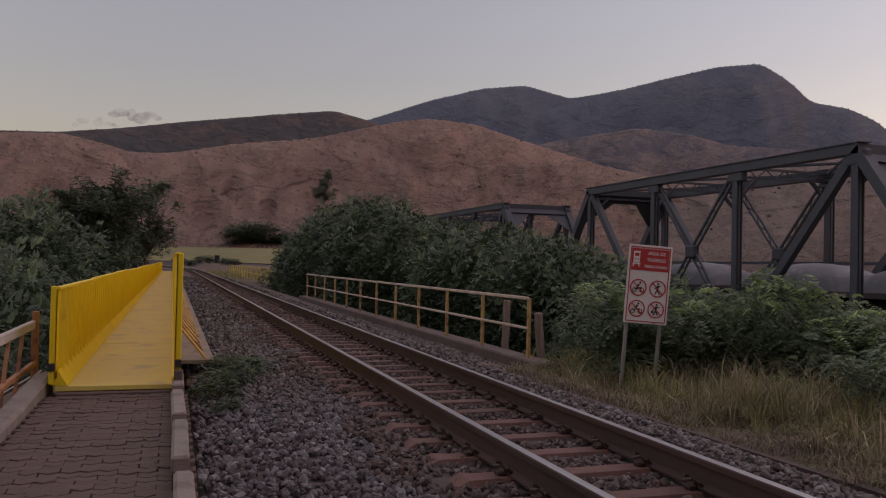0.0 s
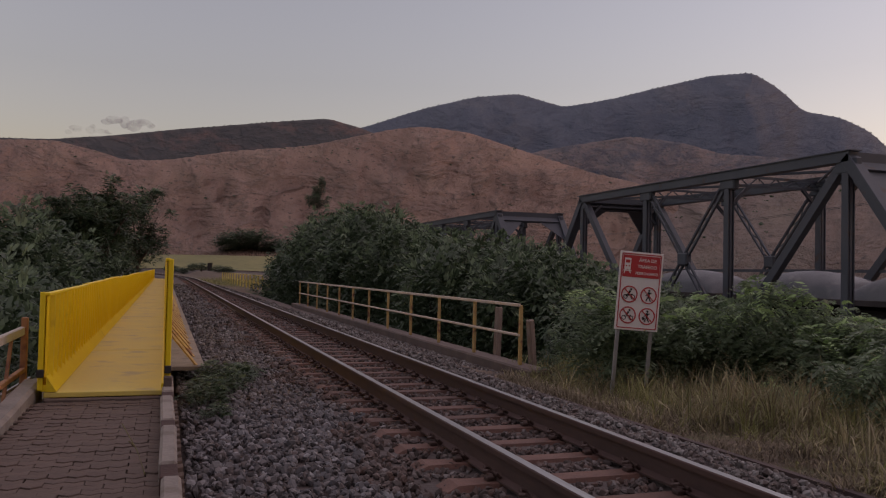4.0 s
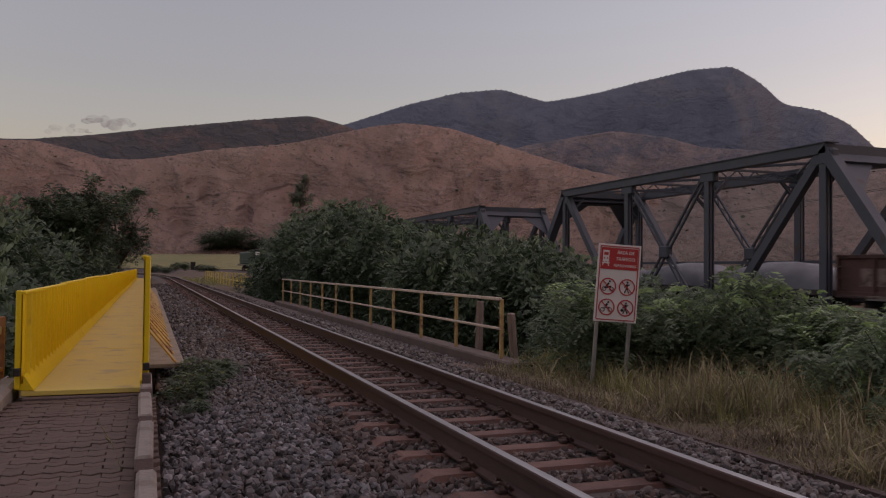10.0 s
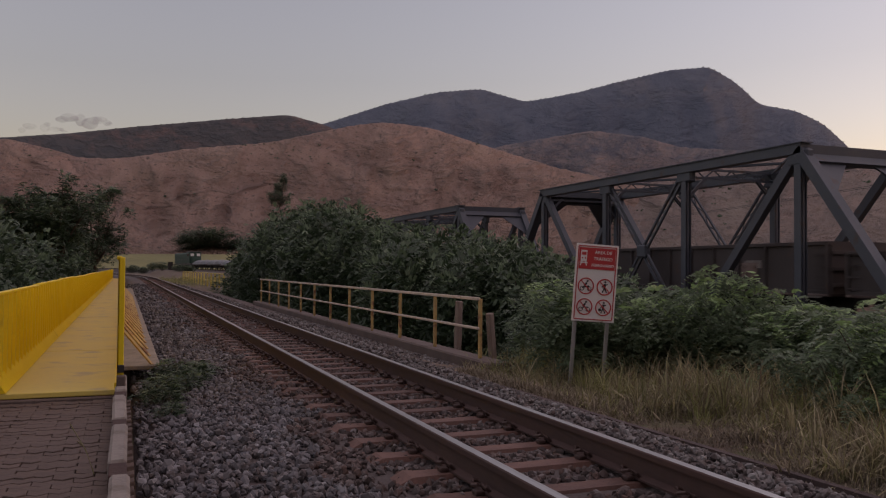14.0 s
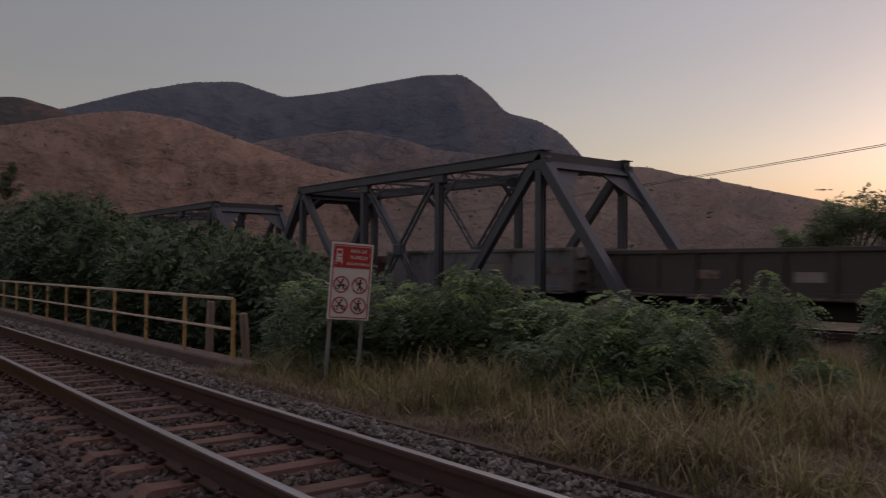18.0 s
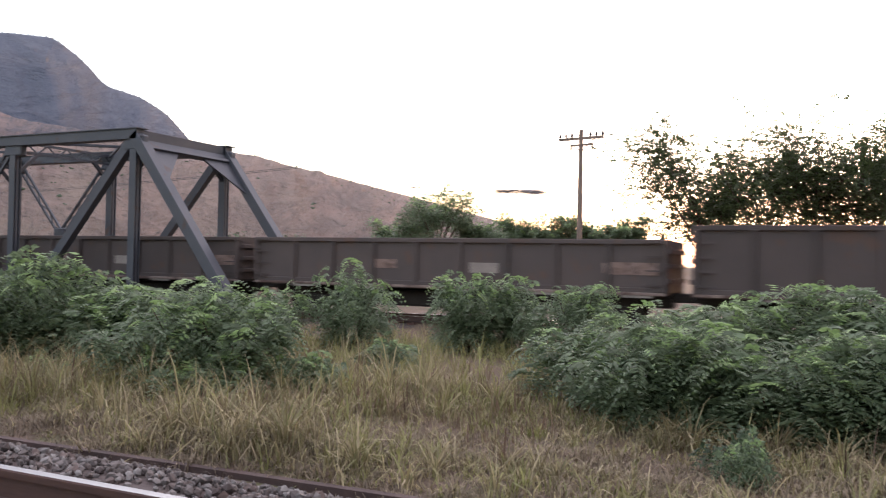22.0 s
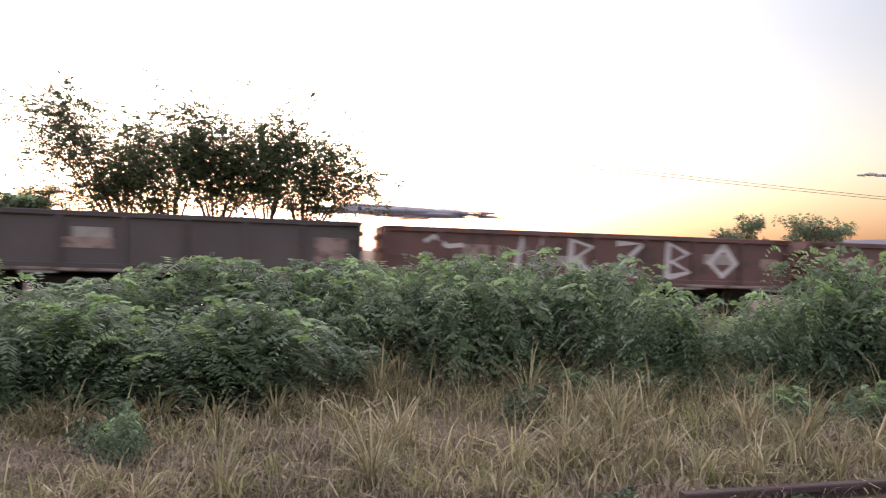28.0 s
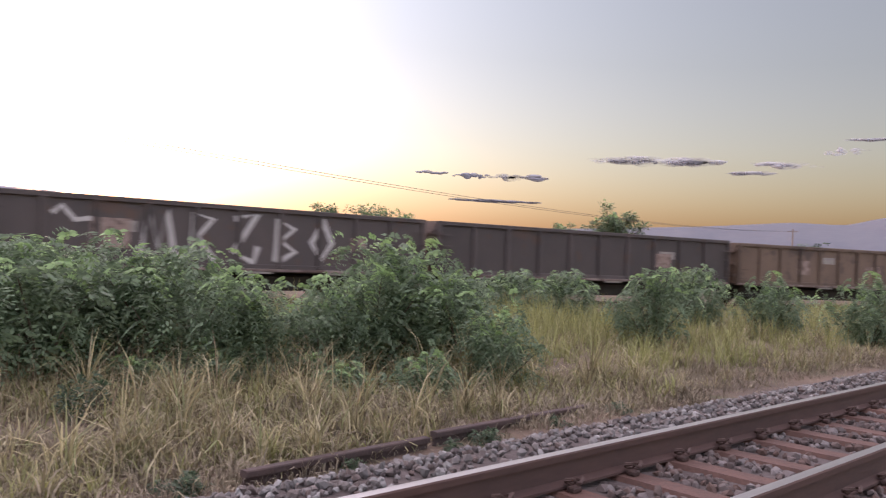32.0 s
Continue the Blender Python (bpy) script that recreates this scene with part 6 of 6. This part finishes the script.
LT = [M["leaf_tree"], M["leaf_tree"]]
tree("tree", "airy broad tree with many trunks against the sunset", 71, 27.2, 0.42, -0.6, 6.9, 9.4, 0.22, 44, 0.22, 5, LT, 90, 0.75)
for az, d, w, el, lab in ((64.8, 95, 11, 4.3, "round-crowned tree beside the line, leaves lightened for haze"), (62.2, 100, 8, 2.9, "low round tree on the plain"), (71.8, 110, 6.5, 2.95, "small tree on the plain"), (73.3, 112, 5, 2.7, "small tree on the plain"), (76.5, 110, 5.5, 2.8, "small tree on the plain"), (67.6, 98, 7, 3.5, "round-crowned tree beside the line, leaves lightened for haze"), (74.8, 112, 7, 3.0, "small tree on the plain"), (78.2, 112, 6, 2.9, "small tree on the plain"), (70.2, 104, 6, 2.9, "low round tree on the plain"),
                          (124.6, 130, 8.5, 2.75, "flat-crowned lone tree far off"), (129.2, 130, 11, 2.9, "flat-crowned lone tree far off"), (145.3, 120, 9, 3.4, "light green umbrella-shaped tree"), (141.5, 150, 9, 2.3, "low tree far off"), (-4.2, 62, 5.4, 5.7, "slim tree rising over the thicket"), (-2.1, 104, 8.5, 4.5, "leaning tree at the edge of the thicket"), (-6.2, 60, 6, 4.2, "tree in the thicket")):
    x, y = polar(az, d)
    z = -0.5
    # beyond 80 m the crowns take the lighter leaf, haze put into colour
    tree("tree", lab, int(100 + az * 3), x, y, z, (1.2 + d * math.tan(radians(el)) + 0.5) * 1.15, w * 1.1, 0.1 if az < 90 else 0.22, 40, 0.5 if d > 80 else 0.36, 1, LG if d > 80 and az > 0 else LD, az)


# ---- grass ----
def grass(name, rows, material, label, seed):
    """Arching blades joined into one mesh; rows are x, y, z, length, lean, heading."""
    rng = np.random.default_rng(seed)
    n = len(rows)
    p, h, lean, a = rows[:, :3], rows[:, 3], rows[:, 4], rows[:, 5]
    dr = np.stack([np.cos(a), np.sin(a), 0 * a], 1)
    sd = np.stack([-np.sin(a), np.cos(a), 0 * a], 1) * (0.002 + 0.0065 * rng.random(n) ** 2)[:, None]
    up = np.array([0, 0, 1.0])
    pts, q, bend = [p], p, 0.22 * lean
    for k in range(3):
        q = q + (up * np.cos(bend)[:, None] + dr * np.sin(bend)[:, None]) * (h / 3)[:, None]
        q = np.concatenate([q[:, :2], np.maximum(q[:, 2:], p[:, 2:] + 0.03)], 1)
        pts.append(q)
        bend = bend + lean * rng.uniform(0.5, 0.9, n)
    v = np.stack([p - sd, p + sd, pts[1] + sd, pts[1] - sd, pts[2] + sd * 0.7, pts[2] - sd * 0.7, pts[3]], 1)
    k = np.arange(n)[:, None] * 7
    f = np.concatenate([k + [0, 1, 2], k + [0, 2, 3], k + [3, 2, 4], k + [3, 4, 5], k + [5, 4, 6]], 0)
    ob = new(name, fast_mesh(name, v.reshape(-1, 3), f, material))
    return tagged(ob, label, "grass", kind="stuff")


def grass_rows(seed, tufts, blades, box_, hmin, hmax, lean, spread=0.06, patch=-0.1):
    """Tussocks whose blades spread outwards from a crown; they gather in patches."""
    rng = np.random.default_rng(seed)
    x0, x1, y0, y1 = box_
    out = []
    for _ in range(tufts):
        x, y = rng.uniform(x0, x1), rng.uniform(y0, y1)
        dens = noise.noise((x * 0.55, y * 0.55, 7)) + 0.5 * noise.noise((x * 1.6, y * 1.6, 17))
        if dens < patch and rng.random() < 0.75:
            continue
        hh = rng.uniform(hmin, hmax) * (1 + 0.4 * dens) * (0.7 + 0.3 * smoothstep(4.3, 5.4, x)) * (1 - 0.42 * smoothstep(-1.5, 0.8, y) * (1 - smoothstep(2.0, 4.0, y)))
        nb = max(3, int(blades * rng.uniform(0.5, 1.4)))
        a = rng.uniform(0, 2 * np.pi, nb)
        r = np.abs(rng.normal(size=nb)) * spread
        tilt = np.clip(0.25 + r / max(spread, 1e-3) * 0.5, 0, 1.4) * lean * rng.uniform(0.5, 1.2, nb)
        a2 = a + rng.normal(size=nb) * 0.8
        out.append(np.stack([x + np.cos(a) * r, y + np.sin(a) * r, np.full(nb, ground_z(x, y) - 0.02), hh * rng.uniform(0.55, 1.1, nb), tilt, a2], 1))
    return np.concatenate(out, 0)


NEAR_STRIP, MEADOW, SOUTH = (4.6, 9.0, -9, 12.5), (8.5, 18, -16, 13), (4.7, 11, -32, -9)
grass("dry_grass", np.concatenate([grass_rows(21, 420, 60, NEAR_STRIP, 0.5, 0.95, 2.5, 0.07, 0.0), grass_rows(22, 2300, 18, NEAR_STRIP, 0.16, 0.36, 1.9, 0.07, -0.2), grass_rows(23, 900, 7, (4.5, 8.2, -5, 6.5), 0.35, 0.8, 2.9, 0.16, -0.3), grass_rows(24, 240, 12, (5.0, 9.0, 5.0, 12.5), 0.4, 0.75, 1.0, 0.12),
                                   grass_rows(2, 1100, 24, SOUTH, 0.25, 0.55, 1.6, 0.08), grass_rows(3, 800, 18, MEADOW, 0.3, 0.6, 1.3, 0.1)], 0), M["straw"], "arching tussocks of dry straw-coloured grass", 7)
grass("grass_litter", np.concatenate([grass_rows(11, 2000, 18, NEAR_STRIP, 0.12, 0.3, 2.4, 0.17, -1), grass_rows(14, 2300, 18, (4.3, 6.3, -9, 12.0), 0.14, 0.34, 2.2, 0.15, -1), grass_rows(12, 1000, 18, SOUTH, 0.14, 0.36, 2.4, 0.2, -1), grass_rows(15, 1300, 16, (4.5, 6.4, -26, -8.5), 0.14, 0.34, 2.2, 0.16, -1)], 0), M["litter"], "flattened brown dead grass on the ground", 9)
grass("green_grass", np.concatenate([grass_rows(4, 1300, 16, NEAR_STRIP, 0.16, 0.42, 1.8, 0.07, -0.2), grass_rows(8, 900, 20, (5.2, 15, 2.5, 14), 0.3, 0.62, 1.7, 0.09, -0.3), grass_rows(5, 2000, 20, (5.4, 14, -36, -7), 0.3, 0.7, 1.2, 0.09, -0.3), grass_rows(7, 420, 24, (8, 13, -16, -6), 0.6, 1.05, 0.8, 0.12, -0.5), grass_rows(6, 500, 18, (3.4, 12, 75, 115), 0.5, 1.0, 0.7, 0.4)], 0), M["grass"], "tufts of green and yellow grass", 8)
BRUSH = np.concatenate([grass_rows(31, 260, 9, (6.4, 9.0, -6.5, 1.5), 0.25, 0.6, 0.9, 0.14), grass_rows(33, 150, 10, (7.6, 9.8, -7.5, -0.2), 0.4, 0.8, 0.7, 0.16, -0.4), grass_rows(32, 420, 10, (5.6, 9.5, 2, 11.5), 0.25, 0.6, 1.0, 0.14, -0.4)], 0)
grass("dead_brush", BRUSH, M["brush"], "brown dead stalks and brush at the foot of the shrubs", 10)
STALK = B().tube([(0, 0, 0), (-0.05, 0.03, 0.14), (-0.14, 0.05, 0.3)], [0.004, 0.003, 0.002], 5).tube([(-0.07, 0.035, 0.17), (-0.1, 0.02, 0.2)], [0.008, 0.002], 5)
st = thing("weed_stalk", pose(-0.68, 5.4, -0.05), "dry pale seed stalk growing from a paving joint", "weed")
part("stalk", STALK, M["straw"], st)

# ---- power pole and wires ----
pp = thing("utility_pole", pose(33.0, 9.1, -0.6), "tall wooden utility pole with a double crossarm", "utility pole")
PH = 7.4
part("pole", B().tube([(0, 0, -0.3), (0, 0, PH * 0.5), (0, 0, PH)], [0.13, 0.11, 0.085], 10), M["wood"], pp)
ARM = Matrix.Rotation(radians(-14), 3, "Z")
part("crossarm", B().box((0, 0, PH - 0.36), (0.09, 2.1, 0.11), ARM, bev=0.01), M["wood"], pp)
part("crossarm", B().box((0.1, 0, PH - 0.62), (0.08, 1.1, 0.09), ARM, bev=0.01), M["wood"], pp, "short lower crossarm")
for k in (-1.0, -0.72, -0.44, 0.44, 0.72, 1.0):
    q = ARM @ Vector((0, k, 0))
    part("insulator", B().tube([(q.x, q.y, PH - 0.3), (q.x, q.y, PH - 0.22), (q.x, q.y, PH - 0.13)], [0.03, 0.06, 0.035], 8), M["black"], pp)
for k in (-0.5, 0.5):
    q = ARM @ Vector((0, k, 0))
    part("insulator", B().tube([(q.x + 0.1, q.y, PH - 0.68), (q.x + 0.1, q.y, PH - 0.84)], [0.05, 0.03], 8), M["black"], pp)
for k in (-0.6, 0.6):
    q = ARM @ Vector((0, k, 0))
    part("strut", B().beam((0, 0, PH - 0.95), (q.x, q.y, PH - 0.42), 0.03, 0.03), M["wood"], pp)


def wire(a, c, sag):
    a, c = Vector(a), Vector(c)
    return B().tube([a.lerp(c, i / 24) - Vector((0, 0, sag * 4 * (i / 24) * (1 - i / 24))) for i in range(25)], 0.015, 5)


wz = 6.6
for dz, dy in ((0.0, -0.4), (-0.12, 0.4)):
    setting("power_wire", wire((33, 9.1 + dy, wz + dz), (58, 110, 7.4 + dz), 0.8), M["black"], "thin overhead power wire", "wire")
    setting("power_wire", wire((33, 9.1 + dy, wz + dz), (55 + 1.5 * dy, -128, 7.17), 1.65), M["black"], "thin overhead power wire", "wire")
fp = thing("utility_pole", pose(55, -128, -0.5), "distant wooden utility pole", "utility pole")
part("pole", B().tube([(0, 0, 0), (0, 0, 8)], [0.16, 0.1], 8), M["wood"], fp)
part("crossarm", B().box((0, 0, 7.6), (1.6, 0.12, 0.12)), M["wood"], fp)

# ---- clouds ----


def cloud(az, el, w, h, seed, d=3000.0):
    rng = np.random.default_rng(seed)
    b = B()
    x, y, z = d * math.sin(radians(az)), d * math.cos(radians(az)), d * math.tan(radians(el))
    rx = Vector((math.cos(radians(az)), -math.sin(radians(az)), 0))
    W, H = d * radians(w), d * radians(h)
    for k in range(max(9, int(w / h * 3.0))):
        u = rng.uniform(-0.5, 0.5)
        c = Vector((x, y, z)) + rx * (u * W) + Vector((0, 0, rng.normal() * H * 0.16))
        a, cz = W * rng.uniform(0.06, 0.2) * (1.2 - abs(u) * 1.4), H * rng.uniform(0.1, 0.36) * (1.2 - 1.5 * abs(u))
        n, m = 12, 6
        vs = [c + rx * (a * math.cos(2 * math.pi * i / n) * math.sin(math.pi * (j + 0.5) / m)) + Vector((y, -x, 0)).normalized().cross(Vector((0, 0, 1))) * (a * 0.4 * math.sin(2 * math.pi * i / n) * math.sin(math.pi * (j + 0.5) / m)) + Vector((0, 0, cz * math.cos(math.pi * (j + 0.5) / m))) for j in range(m) for i in range(n)]
        b.add(vs, [(j * n + i, j * n + (i + 1) % n, (j + 1) * n + (i + 1) % n, (j + 1) * n + i) for j in range(m - 1) for i in range(n)] + [tuple(range(n)), tuple(range((m - 1) * n, m * n))[::-1]])
    return setting("backdrop_cloud", b, M["cloud_thin" if az < 0 else "cloud_dense_shaded" if 90 < az < 145 else "cloud"], "thin grey-violet streak of cloud at dusk", "cloud", smooth=True)


for i, (az, el, w, h) in enumerate(((132.5, 5.7, 2.2, 0.35), (135.2, 5.6, 2.4, 0.4), (138.6, 5.6, 3.8, 0.5), (148, 6.9, 8.5, 0.7), (156.2, 6.8, 4.4, 0.55), (159.6, 7.6, 2.6, 0.6), (101.0, 2.75, 14.0, 0.85), (70.6, 5.0, 5.6, 0.4), (-2.6, 9.35, 3.4, 1.1), (-5.0, 8.6, 2.6, 0.9), (63.0, 5.2, 1.2, 0.14), (154, 6.2, 3.2, 0.3), (137, 3.9, 6, 0.16), (161, 8.3, 3, 0.2))):
    cloud(az, el, w, h, 300 + i)

# ---- far houses and a relay cabinet ----


def house(az, d, w, dep, h, lab):
    x, y = polar(az, d)
    hs = thing("house", pose(x, y, -0.5, 0, 0, -az), lab, "house")
    part("wall", B().box((0, 0, h / 2), (w, dep, h)), M["house"], hs)
    rf = B()
    rf.add([(-w / 2 - .3, -dep / 2 - .3, h), (w / 2 + .3, -dep / 2 - .3, h), (w / 2 + .3, dep / 2 + .3, h), (-w / 2 - .3, dep / 2 + .3, h), (-w / 2 - .3, 0, h + dep * 0.28), (w / 2 + .3, 0, h + dep * 0.28)], [(0, 1, 5, 4), (2, 3, 4, 5), (0, 4, 3), (1, 2, 5), (3, 2, 1, 0)])
    part("roof", rf, M["tile"], hs)
    part("door", B().box((0, -dep / 2 - 0.02, 1.05), (0.9, 0.05, 2.1)), M["bogie"], hs)
    for k in (-0.3, 0.3):
        part("window", B().box((k * w, -dep / 2 - 0.02, h * 0.55), (1.1, 0.05, 1.1)), M["glass"], hs)


house(57.0, 195, 11, 7, 3.2, "small white farmhouse with a clay roof")
house(58.8, 205, 7, 6, 4.6, "taller pale farm building")
cb = thing("relay_cabinet", pose(8.0, 172, ground_z(8.0, 172)), "dark trackside relay cabinet", "cabinet")
part("cabinet_body", B().box((0, 0, 0.95), (0.9, 0.7, 1.5), bev=0.03), M["bogie"], cb)
part("cabinet_roof", B().box((0, 0, 1.74), (1.05, 0.85, 0.08), bev=0.02), M["bogie"], cb)
handrail("handrail", [62 + 3.2 * i for i in range(15)], "weathered yellow handrail far along the line", 6.3, -0.45, 1.15, 0.11, ("deck", "deck"))

for pr in BUSHES + FARB + SMALL + [WEED]:
    for o in list(pr.children) + [pr]:
        bpy.data.objects.remove(o)

motions()
